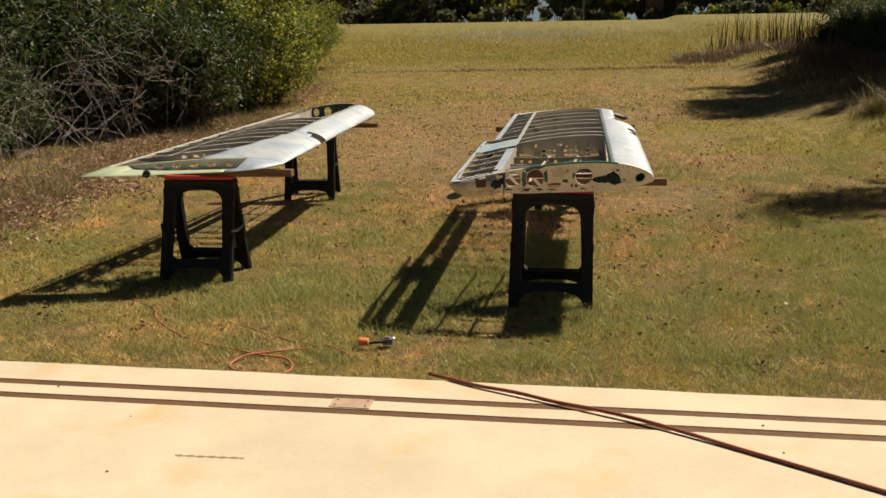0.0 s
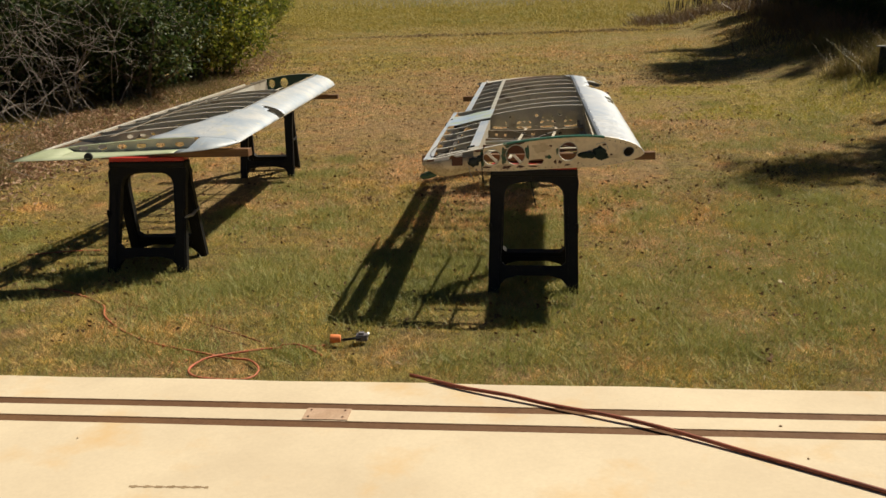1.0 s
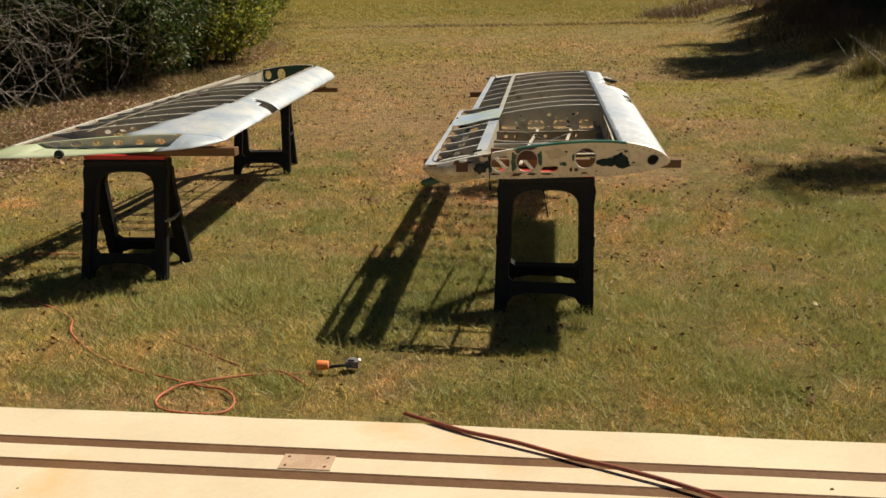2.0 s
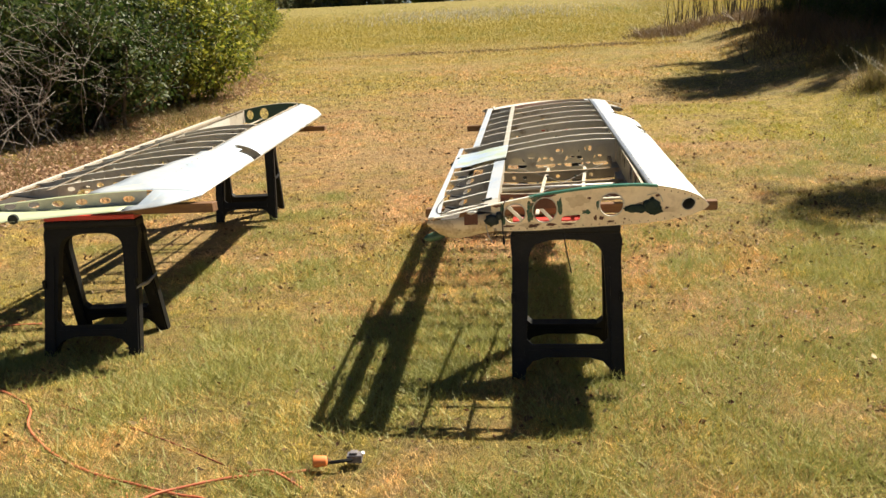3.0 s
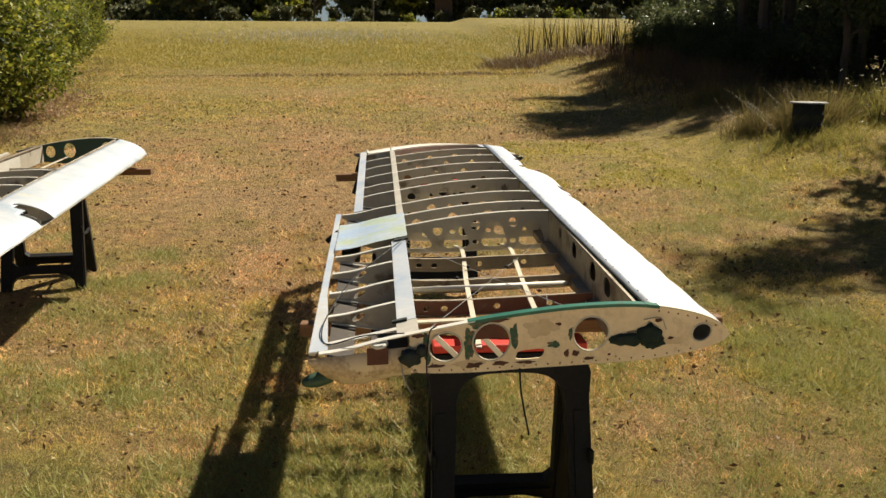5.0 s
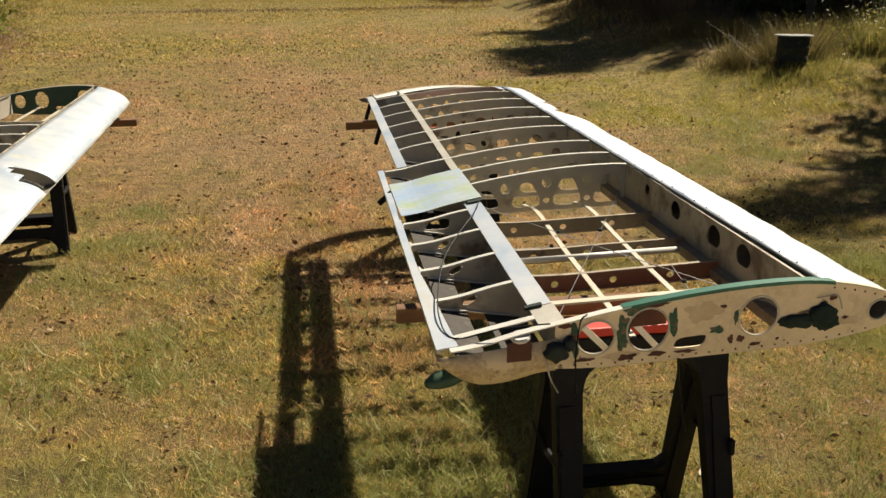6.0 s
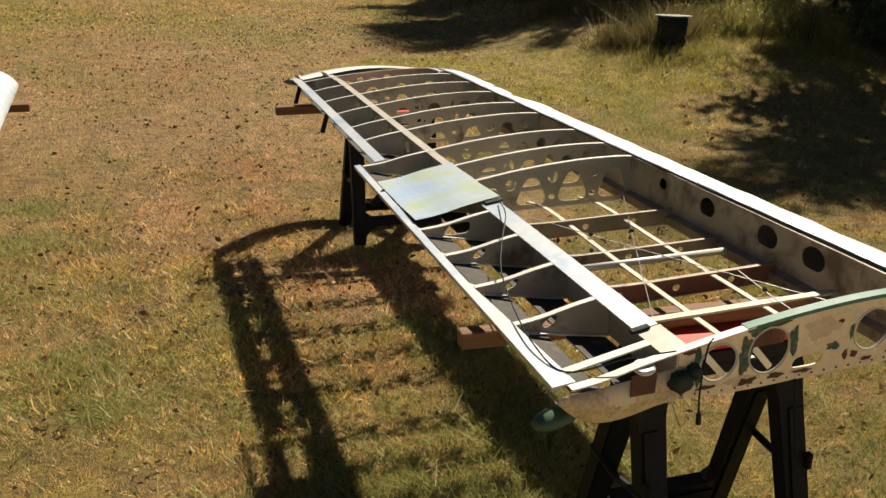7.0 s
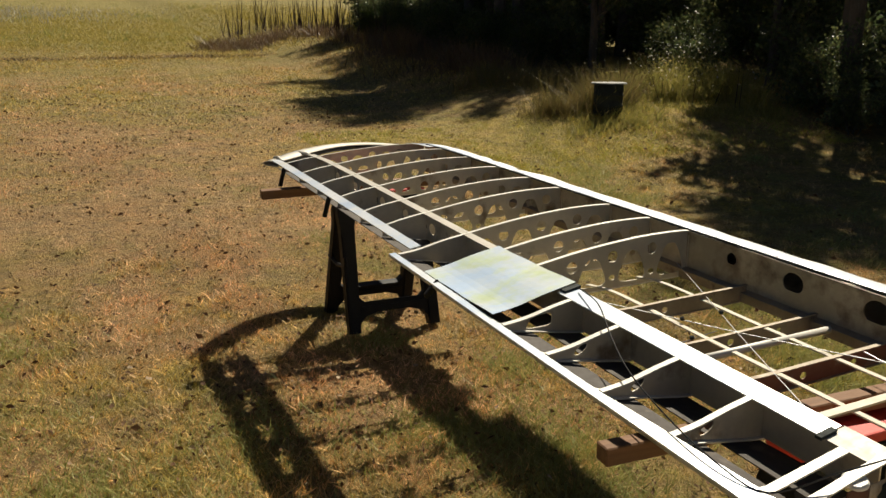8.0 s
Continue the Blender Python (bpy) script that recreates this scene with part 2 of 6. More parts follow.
HOSE = surface("dark_red_rubber", (0.30, 0.075, 0.035), (0.19, 0.055, 0.03), scale=9, fine=60, rough=0.5, bumps=0.1)
ORANGE = surface("orange_cord", (0.58, 0.17, 0.085), (0.42, 0.115, 0.055), scale=12, fine=60, rough=0.55, bumps=0.05)
CONNECTOR = surface("bright_orange_plastic", (0.85, 0.26, 0.075), (0.72, 0.20, 0.06), scale=14, fine=60, rough=0.5, bumps=0.1)
GREYPLUG = surface("dusty_grey_plastic", (0.13, 0.12, 0.135), (0.22, 0.20, 0.21), scale=16, fine=70, rough=0.6, bumps=0.1)
DARK = surface("black_rag", (0.015, 0.02, 0.018), (0.03, 0.04, 0.035), scale=12, fine=60, rough=0.8, bumps=0.3)
STEEL = surface("grey_steel", (0.42, 0.42, 0.42), (0.3, 0.3, 0.3), scale=12, fine=60, rough=0.4, metal=0.8, bumps=0.05)
BARK = surface("grey_bark", (0.10, 0.08, 0.065), (0.15, 0.125, 0.10), scale=5, fine=30, rough=0.9, stretch=(6, 6, 1), bumps=0.6)
TWIG = surface("bare_twig", (0.36, 0.32, 0.285), (0.17, 0.14, 0.12), scale=3, fine=30, rough=0.9, bumps=0.2)
LAWN = lawn("mown_field")
BLADE = blades("grass_blades", (1.35, 1.20, 1.36))
GREENBLADE = leafy("green_blades", [(0.25, 0.28, 0.068), (0.37, 0.36, 0.105), (0.52, 0.465, 0.19)], trans=0.35)
YELLOWBLADE = leafy("yellow_green_blades", [(0.34, 0.33, 0.05), (0.46, 0.42, 0.075), (0.58, 0.49, 0.12)], trans=0.35)
STRAW = leafy("pale_straw", [(0.50, 0.38, 0.22), (0.66, 0.54, 0.36), (0.36, 0.24, 0.13)], trans=0.3)
LITTER = leafy("fallen_leaves", [(0.07, 0.036, 0.018), (0.13, 0.066, 0.03), (0.20, 0.105, 0.045), (0.09, 0.046, 0.022), (0.16, 0.075, 0.034), (0.28, 0.17, 0.09), (0.12, 0.060, 0.028), (0.34, 0.23, 0.13), (0.52, 0.42, 0.29)], rough=0.95, trans=0.1)
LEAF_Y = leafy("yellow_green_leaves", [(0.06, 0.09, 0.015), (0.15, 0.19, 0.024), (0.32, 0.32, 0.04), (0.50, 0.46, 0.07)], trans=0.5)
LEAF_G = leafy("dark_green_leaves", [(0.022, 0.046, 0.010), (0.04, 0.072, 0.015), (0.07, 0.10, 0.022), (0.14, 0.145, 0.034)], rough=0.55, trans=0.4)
# darker copy of the green leaf tones: thicket shade put into the colour
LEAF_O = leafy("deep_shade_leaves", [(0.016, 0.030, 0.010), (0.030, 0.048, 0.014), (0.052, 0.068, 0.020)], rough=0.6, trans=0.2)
STALK = surface("dark_stalk", (0.06, 0.04, 0.035), (0.035, 0.025, 0.022), scale=4, fine=30, rough=0.9, bumps=0.2)
TANLITTER = leafy("tan_litter", [(0.44, 0.29, 0.19), (0.58, 0.40, 0.28), (0.28, 0.17, 0.10), (0.40, 0.26, 0.16)], rough=0.9, trans=0.2)
LEAF_FAR = leafy("distant_leaves", [(0.07, 0.085, 0.04), (0.11, 0.125, 0.055), (0.16, 0.165, 0.07), (0.24, 0.21, 0.09)], trans=0.45)
LEAF_D = leafy("deep_green_leaves", [(0.06, 0.09, 0.036), (0.10, 0.13, 0.05), (0.15, 0.17, 0.06), (0.24, 0.23, 0.09)], rough=0.4, trans=0.45)
WEED = leafy("dry_weeds", [(0.16, 0.12, 0.04), (0.26, 0.20, 0.07), (0.15, 0.16, 0.04), (0.32, 0.21, 0.11)], trans=0.4)
SUNWEED = leafy("sunlit_weeds", [(0.20, 0.18, 0.045), (0.38, 0.32, 0.085), (0.17, 0.19, 0.04), (0.50, 0.38, 0.15)], trans=0.45)
REDWEED = leafy("russet_weeds", [(0.12, 0.075, 0.04), (0.18, 0.11, 0.055), (0.24, 0.16, 0.08), (0.10, 0.09, 0.03)], trans=0.3)
PALEWEED = leafy("pale_seed_heads", [(0.45, 0.42, 0.34), (0.55, 0.52, 0.44), (0.30, 0.28, 0.16)], trans=0.3)
LID = surface("pale_lid", (0.30, 0.30, 0.29), (0.20, 0.20, 0.19), scale=9, fine=60, rough=0.6, bumps=0.1)
BARN = surface("brown_boards", (0.09, 0.055, 0.04), (0.06, 0.04, 0.03), scale=2, fine=20, rough=0.8, stretch=(6, 6, 0.6))


# ---- building helpers ----
def mesh_of(name, verts, faces, material, smooth=False):
    me = bpy.data.meshes.new(name)
    me.from_pydata([tuple(v) for v in verts], [], faces)
    me.materials.append(material)
    if smooth:
        me.polygons.foreach_set("use_smooth", [True] * len(me.polygons))
    me.update()
    return me


def link_bm(name, bm, material, smooth=False):
    bmesh.ops.recalc_face_normals(bm, faces=bm.faces)
    me = bpy.data.meshes.new(name)
    bm.to_mesh(me)
    bm.free()
    me.materials.append(material)
    if smooth:
        me.polygons.foreach_set("use_smooth", [True] * len(me.polygons))
    return new(name, me)


def part(name, bm, material, parent=None, label="", smooth=False):
    ob = link_bm(name, bm, material, smooth)
    if parent:
        ob.parent = parent
        ob.matrix_parent_inverse = Matrix.Identity(4)
    return tagged(ob, label)


def thing(name, label, category, at=(0, 0, 0), group="", kind=""):
    ob = new(name)
    ob.empty_display_size = 0.1
    ob.location = at
    return tagged(ob, label, category, group, kind)


def box_between(bm, corners8):
    """A closed box from eight corners: four below, four above, in the same turn."""
    v = [bm.verts.new(c) for c in corners8]
    for f in ((0, 1, 2, 3), (7, 6, 5, 4), (0, 4, 5, 1), (1, 5, 6, 2), (2, 6, 7, 3), (3, 7, 4, 0)):
        bm.faces.new([v[i] for i in f])


def box(bm, x0, x1, y0, y1, z0, z1, m=None):
    cs = [Vector(c) for c in ((x0, y0, z0), (x1, y0, z0), (x1, y1, z0), (x0, y1, z0), (x0, y0, z1), (x1, y0, z1), (x1, y1, z1), (x0, y1, z1))]
    box_between(bm, [m @ c for c in cs] if m else cs)


def bevelled(bm, width, segments=2):
    bmesh.ops.bevel(bm, geom=list(bm.edges), offset=width, segments=segments, profile=0.6, affect="EDGES", clamp_overlap=True)


def sweep(bm, pts, radius, sides=6, taper=None, closed=True):
    """A tube along the points; taper gives the radius at its end."""
    pts = [Vector(p) for p in pts]
    rings, up = [], Vector((0.13, 0.21, 0.97))
    for i, p in enumerate(pts):
        d = (pts[min(i + 1, len(pts) - 1)] - pts[max(i - 1, 0)]).normalized()
        a = d.cross(up)
        a = a.normalized() if a.length > 1e-3 else d.orthogonal().normalized()
        b = d.cross(a)
        r = radius if taper is None else radius + (taper - radius) * i / (len(pts) - 1)
        rings.append([bm.verts.new(p + r * (math.cos(t) * a + math.sin(t) * b)) for t in (2 * math.pi * k / sides for k in range(sides))])
    for r0, r1 in zip(rings, rings[1:]):
        for k in range(sides):
            bm.faces.new((r0[k], r0[(k + 1) % sides], r1[(k + 1) % sides], r1[k]))
    if closed:
        bm.faces.new(rings[0][::-1])
        bm.faces.new(rings[-1])


def smooth_path(pts, steps=6):
    """Catmull-Rom through the points."""
    pts = [Vector(p) for p in pts]
    pts = [2 * pts[0] - pts[1]] + pts + [2 * pts[-1] - pts[-2]]
    out = []
    for i in range(1, len(pts) - 2):
        a, b, c, d = pts[i - 1:i + 3]
        for k in range(steps):
            t = k / steps
            out.append(0.5 * (2 * b + (c - a) * t + (2 * a - 5 * b + 4 * c - d) * t * t + (3 * b - a - 3 * c + d) * t ** 3))
    return out + [pts[-2]]


def curve_at(table, u):
    """Smooth value at u from a table of (u, value)."""
    k = 0
    while k < len(table) - 2 and u > table[k + 1][0]:
        k += 1
    (x0, y0), (x1, y1) = table[k], table[k + 1]
    xa, ya = table[max(k - 1, 0)]
    xb, yb = table[min(k + 2, len(table) - 1)]
    m0, m1 = (y1 - ya) / max(x1 - xa, 1e-6), (yb - y0) / max(xb - x0, 1e-6)
    h = x1 - x0
    t = min(max((u - x0) / h, 0), 1)
    return (2 * t ** 3 - 3 * t * t + 1) * y0 + (t ** 3 - 2 * t * t + t) * h * m0 + (3 * t * t - 2 * t ** 3) * y1 + (t ** 3 - t * t) * h * m1


def ring_of(cx, cy, rx, ry, n=14, turn=0.0):
    return [(cx + rx * math.cos(a) * math.cos(turn) - ry * math.sin(a) * math.sin(turn), cy + rx * math.cos(a) * math.sin(turn) + ry * math.sin(a) * math.cos(turn)) for a in (2 * math.pi * k / n for k in range(n))]


def rounded(pts, r=0.25, n=3):
    """A polygon with its corners cut round."""
    out = []
    for i, p in enumerate(pts):
        p, a, b = Vector(p), Vector(pts[i - 1]), Vector(pts[(i + 1) % len(pts)])
        for k in range(n + 1):
            t = k / n
            q0, q1 = p + (a - p) * r * (1 - t), p + (b - p) * r * t
            out.append(tuple(q0 * (1 - t) + q1 * t))
    return out


def plate(bm, outer, holes, place, thick):
    """A sheet with real holes in the (u, w) plane; place(u, w, d) gives its place in space, d across the sheet."""
    loops = [outer] + holes
    flat = [p for lp in loops for p in lp]
    tris = geometry.tessellate_polygon([[Vector((x, y, 0)) for x, y in lp] for lp in loops])
    front = [bm.verts.new(place(x, y, -thick / 2)) for x, y in flat]
    back = [bm.verts.new(place(x, y, thick / 2)) for x, y in flat]
    for a, b, c in tris:
        if len({a, b, c}) == 3:
            bm.faces.new((front[a], front[b], front[c]))
            bm.faces.new((back[c], back[b], back[a]))
    base = 0
    for lp in loops:
        for k in range(len(lp)):
            i, j = base + k, base + (k + 1) % len(lp)
            bm.faces.new((front[i], front[j], back[j], back[i]))
        base += len(lp)


def ground_z(x, y):
    """The lawn lies level by the slab and rises to a far crest."""
    if y < 6:
        z = 0.0
    elif y < 9:
        z = 0.055 * (y - 6) ** 2 / 6
    elif y < 85:
        z = 0.055 * (y - 7.5)
    else:
        z = 4.2625 + 0.055 * 20 * (1 - math.exp(-(y - 85) / 20))
    # a low bank under the weeds at the wood's edge
    a, b = min(max((x - 2.6) / 1.9, 0), 1), min(max((y - 11.0) / 3.0, 0), 1)
    return z + 0.42 * a * a * (3 - 2 * a) * b * b * (3 - 2 * b)


# ---- ground ----
def build_ground():
    xs = sorted({*np.arange(-14, 14.01, 0.5), *np.arange(-60, -14, 4), *np.arange(16, 61, 4), -2500, -900, -350, -140, 140, 350, 900, 2500})
    ys = sorted({*np.arange(-4, 20.01, 0.4), *np.arange(21, 40, 1.0), *np.arange(40, 130, 3), -2500, -600, -120, -30, -10, 170, 260, 500, 1200, 2500})
    verts, faces = [], []
    for y in ys:
        for x in xs:
            dz = 0.0
            if 4.6 < y < 60 and abs(x) < 40:
                dz = 0.03 * (noise.noise(Vector((x * 0.55, y * 0.55, 0.3)))) * min(1, (y - 4.6) / 6)
            verts.append((x, y, ground_z(x, y) + dz))
    w = len(xs)
    for j in range(len(ys) - 1):
        for i in range(w - 1):
            faces.append((j * w + i, j * w + i + 1, (j + 1) * w + i + 1, (j + 1) * w + i))
    ob = new("ground", mesh_of("ground", verts, faces, LAWN, True))
    return tagged(ob, "mown field of dry brown and green grass", "ground", kind="structure")


build_ground()

# slab: its edge and the two rail grooves run four degrees off the x axis
SLAB_AT = pose(0, 4.19, 0, 0, 0, 3.9)
GROOVES = ((-0.282, -0.222), (-0.443, -0.382))


def build_slab():
    ob = thing("pavement", "pale sunlit concrete apron with two rusty rail grooves", "pavement", kind="structure")
    rng = random.Random(4)
    strips = (("concrete_edge_strip", GROOVES[0][1], 0.0, 0.05), ("concrete_rib", GROOVES[1][1], GROOVES[0][0], 0.05), ("concrete_slab", -12.0, GROOVES[1][0], 0.05))
    for name, y0, y1, z in strips:
        bm = bmesh.new()
        n = 90
        edge = []
        for i in range(n + 1):
            x = -14 + 28 * i / n
            ja = 0.012 * noise.noise(Vector((x * 2.1, 3.0, 0))) + rng.uniform(-0.004, 0.004) if y1 == 0.0 else rng.uniform(-0.0015, 0.0015)
            edge.append((x, y1 + ja))
        for i in range(n):
            (xa, ya), (xb, yb) = edge[i], edge[i + 1]
            for quad in (((xa, y0, z), (xb, y0, z), (xb, yb, z), (xa, ya, z)), ((xa, ya, z), (xb, yb, z), (xb, yb, -0.1), (xa, ya, -0.1)), ((xa, y0, -0.1), (xb, y0, -0.1), (xb, y0, z), (xa, y0, z))):
                bm.faces.new([bm.verts.new(SLAB_AT @ Vector(q)) for q in quad])
        bmesh.ops.remove_doubles(bm, verts=bm.verts, dist=1e-5)
        part(name, bm, SLAB, ob)
    for y0, y1 in GROOVES:
        bm = bmesh.new()
        box(bm, -14, 14, y0 - 0.004, y1 + 0.004, -0.05, 0.0472, SLAB_AT)
        part("groove_floor", bm, CHANNEL, ob, "rusty brown channel floor")
        for ya, yb in ((y0, y0 + 0.006), (y1 - 0.006, y1)):
            bm = bmesh.new()
            box(bm, -14, 14, ya, yb, 0.040, 0.0485, SLAB_AT)
            part("channel_wall", bm, CHANNEL, ob)
    bm = bmesh.new()
    m = SLAB_AT @ pose(-0.985, -0.325, -0.003)
    box(bm, -0.092, 0.092, -0.052, 0.048, 0.05, 0.0565, m)
    cover = part("cover_plate", bm, PLATE, ob, "small rusty steel cover plate over the grooves")
    for dx in (-0.07, 0.07):
        for dy in (-0.03, 0.03):
            bm = bmesh.new()
            bmesh.ops.create_cone(bm, cap_ends=True, segments=8, radius1=0.005, radius2=0.004, depth=0.004, matrix=m @ pose(dx, dy, 0.06))
            part("bolt", bm, PLATE, cover)
    bm = bmesh.new()
    pts = [SLAB_AT @ Vector((x, -0.912 + 0.004 * math.sin(9 * x) + 0.001 * math.sin(71 * x), 0.0505)) for x in np.linspace(-1.55, -1.27, 22)]
    for k, (a, b) in enumerate(zip(pts, pts[1:])):
        w = Vector((0, 0.0065 + 0.003 * math.sin(k * 1.9), 0))
        bm.faces.new([bm.verts.new(q) for q in (a - w, b - w, b + w, a + w)])
    part("crack_patch", bm, STREAK, ob, "dark streak of old filler")


build_slab()


def build_grit():
    """A few stones and crumbs of soil on the concrete."""
    q = random.Random(19)
    bm = bmesh.new()
    for k in range(11):
        p = SLAB_AT @ Vector((q.uniform(-2.6, 2.4), q.uniform(-1.5, -0.03), 0.051))
        made = bmesh.ops.create_icosphere(bm, subdivisions=1, radius=q.uniform(0.003, 0.008), matrix=Matrix.Translation(p))
        for v in made["verts"]:
            v.co += Vector((q.uniform(-1, 1), q.uniform(-1, 1), q.uniform(-0.5, 0.5))) * 0.002
    tagged(link_bm("grit", bm, STREAK), "small dark stones and crumbs on the concrete", "grit", kind="stuff")


build_grit()


# ---- sawhorses ----
def build_sawhorse(label, metal=False, height=0.74, width=0.53, spread=0.46):
    """Two leaning plastic frames that meet under a red top beam."""
    horse = thing("sawhorse", label, "sawhorse", group="sawhorses under the wings")
    lean = math.atan2(spread / 2 - 0.045, height - 0.08)
    for side in (-1, 1):
        m = pose(0, side * (spread / 2 - 0.02), 0, math.degrees(lean) * side, 0, 0)
        h = (height - 0.03) / math.cos(lean)
        t = 0.024
        top, half, foot = 0.46 * width, width * 0.45, width / 2

        def at(u, w, d, m=m):
            return m @ Vector((u, d, w))

        # frame: flared legs, an arched head and a low cross bar with gussets
        arch = [(half - 0.062, h - 0.17)] + [(math.copysign(abs(math.cos(a)) ** 0.6, math.cos(a)) * (half - 0.066), h - 0.155 + math.sin(a) * 0.08) for a in np.linspace(0.12, math.pi - 0.12, 13)] + [(-half + 0.062, h - 0.17)]
        inner_low = 0.165
        hole = arch + [(-foot + 0.074, inner_low + 0.025), (-foot + 0.10, inner_low), (foot - 0.10, inner_low), (foot - 0.074, inner_low + 0.025)]
        under = [(foot - 0.062, 0.0), (foot - 0.07, 0.05), (foot - 0.10, 0.085), (foot - 0.17, 0.105), (-foot + 0.17, 0.105), (-foot + 0.10, 0.085), (-foot + 0.07, 0.05), (-foot + 0.062, 0.0)]
        outer = [(-foot, 0.0), (-top - 0.012, h - 0.16), (-top - 0.02, h - 0.08), (-top, h), (top, h), (top + 0.02, h - 0.08), (top + 0.012, h - 0.16), (foot, 0.0)] + under
        bm = bmesh.new()
        plate(bm, outer, [hole], at, 2 * t)
        frame_ob = part("leg_frame", bm, BLACK, horse)
        for sx in (-1, 1):
            bm = bmesh.new()
            cs = []
            for z, x0, x1, d in ((0.0, foot - 0.062, foot - 0.008, 0.034), (h - 0.2, top - 0.04, top + 0.004, 0.03)):
                cs += [at(sx * x0, z, -d), at(sx * x1, z, -d), at(sx * x1, z, d), at(sx * x0, z, d)]
            box_between(bm, cs)
            part("leg", bm, BLACK, frame_ob)
        bm = bmesh.new()
        box(bm, -foot + 0.08, foot - 0.08, -0.032, 0.032, 0.115, 0.14, m)
        part("crossbar_rib", bm, BLACK, frame_ob)
    bm = bmesh.new()
    box(bm, -0.46 * width - 0.012, 0.46 * width + 0.012, -0.06, 0.06, height - 0.07, height - 0.028)
    bevelled(bm, 0.012)
    part("top_beam", bm, BLACK, horse)
    bm = bmesh.new()
    box(bm, -0.46 * width - 0.006, 0.46 * width + 0.006, -0.055, 0.055, height - 0.027, height)
    bevelled(bm, 0.006)
    part("top_pad", bm, RED, horse, "red plastic work top")
    for sx in (-1, 1):
        bm = bmesh.new()
        pts = [(sx * (width / 2 - 0.012), -spread * 0.3, 0.36), (sx * (width / 2 - 0.012), 0, 0.34), (sx * (width / 2 - 0.012), spread * 0.3, 0.36)]
        sweep(bm, pts, 0.011, 6)
        bright = metal and sx > 0
        part("spreader", bm, STEEL if bright else BLACK, horse, "folding metal spreader" if bright else "")
        bm = bmesh.new()
        box(bm, sx * 0.253 - 0.009, sx * 0.253 + 0.009, -spread * 0.33, -spread * 0.33 + 0.024, 0.36, 0.41)
        bevelled(bm, 0.005, 1)
        part("latch", bm, BLACK, horse)
    return horse


horse = build_sawhorse("black plastic sawhorse with a red top on the grass")
horse.matrix_basis = pose(-0.25, 5.83, ground_z(0, 5.83), 0, 0, 3)
copy_thing(horse, pose(-0.42, 8.93, ground_z(0, 8.93), 0, 0, 2))
near_left = build_sawhorse("black plastic sawhorse with a red top and a bright metal spreader", True)
near_left.matrix_basis = pose(-2.80, 6.03, 0.0, 0, 0, 6)
copy_thing(horse, pose(-3.09, 9.05, ground_z(0, 9.05), 0, 0, 10))


def build_plank(a, b, width, thick, label):
    """A sawn timber from a to b (middle of its top)."""
    a, b = Vector(a), Vector(b)
    d = b - a
    m = Matrix.Translation(a) @ d.to_track_quat("X", "Z").to_matrix().to_4x4()
    bm = bmesh.new()
    box(bm, 0, d.length, -width / 2, width / 2, -thick, 0)
    bmesh.ops.bevel(bm, geom=list(bm.edges), offset=0.003, segments=1, affect="EDGES")
    ob = link_bm("timber_plank", bm, WOOD)
    ob.matrix_basis = m
    return tagged(ob, label, "plank", group="planks between wings and sawhorses")


# ---- wings ----
TOP = [(0, 0.004), (0.1, 0.014), (0.2, 0.036), (0.3, 0.053), (0.5, 0.084), (0.7, 0.103), (0.85, 0.107), (0.95, 0.102), (1.05, 0.085), (1.13, 0.062), (1.185, 0.034), (1.205, 0.014), (1.215, 0.0)]
BOTTOM = [(0, -0.008), (0.05, -0.016), (0.1, -0.025), (0.15, -0.034), (0.2, -0.044), (0.3, -0.060), (0.45, -0.068), (0.6, -0.066), (0.95, -0.060), (1.08, -0.046), (1.16, -0.028), (1.2, -0.012), (1.215, 0.0)]
CHORD = 1.215


def w_top(u):
    return curve_at(TOP, u)


def w_bot(u):
    return curve_at(BOTTOM, u)


class WingFrame:
    """Chord, span and height of one wing as places in the world: u from the trailing edge, v from the root, w up."""

    def __init__(self, te0, le0, te1, le1, length, thin=()):
        self.thin = thin or ((0.0, 1.0), (9.0, 1.0))
        self.te0, self.le0, self.te1, self.le1 = Vector(te0), Vector(le0), Vector(te1), Vector(le1)
        self.length = length

    def at(self, u, v, w=0.0):
        r, s = u / CHORD, v / self.length
        a = self.te0.lerp(self.le0, r)
        b = self.te1.lerp(self.le1, r)
        return a + (b - a) * s + Vector((0, 0, w * curve_at(self.thin, max(v, 0.0))))


def rib_holes(u0, u1, style):
    """Lightening holes of a truss-stamped rib between two chord stations."""
    out = []
    n = max(2, round((u1 - u0) / 0.085))
    step = (u1 - u0) / n
    for k in range(n):
        c = u0 + (k + 0.5) * step
        lo, hi = w_bot(c) + 0.018, w_top(c) - 0.02
        h = hi - lo
        if h < 0.035:
            continue
        if (k + style) % 2:
            r = min(0.021, h * 0.28)
            out.append(ring_of(c, hi - r - 0.008, r, r, 12))
            if h > 0.11:
                out.append(ring_of(c, lo + 0.022, 0.014, 0.010, 8))
        else:
            b = step * 0.82
            out.append(rounded([(c - b, lo), (c + b, lo), (c + b * 0.36, hi - 0.02), (c - b * 0.36, hi - 0.02)], 0.32))
    return out


def rib_outline(u0, u1, n=22, drop=0.0):
    us = [u0 + (u1 - u0) * k / n for k in range(n + 1)]
    return [(u, w_bot(u) + 0.002) for u in us] + [(u, w_top(u) - 0.004 - drop) for u in reversed(us)]


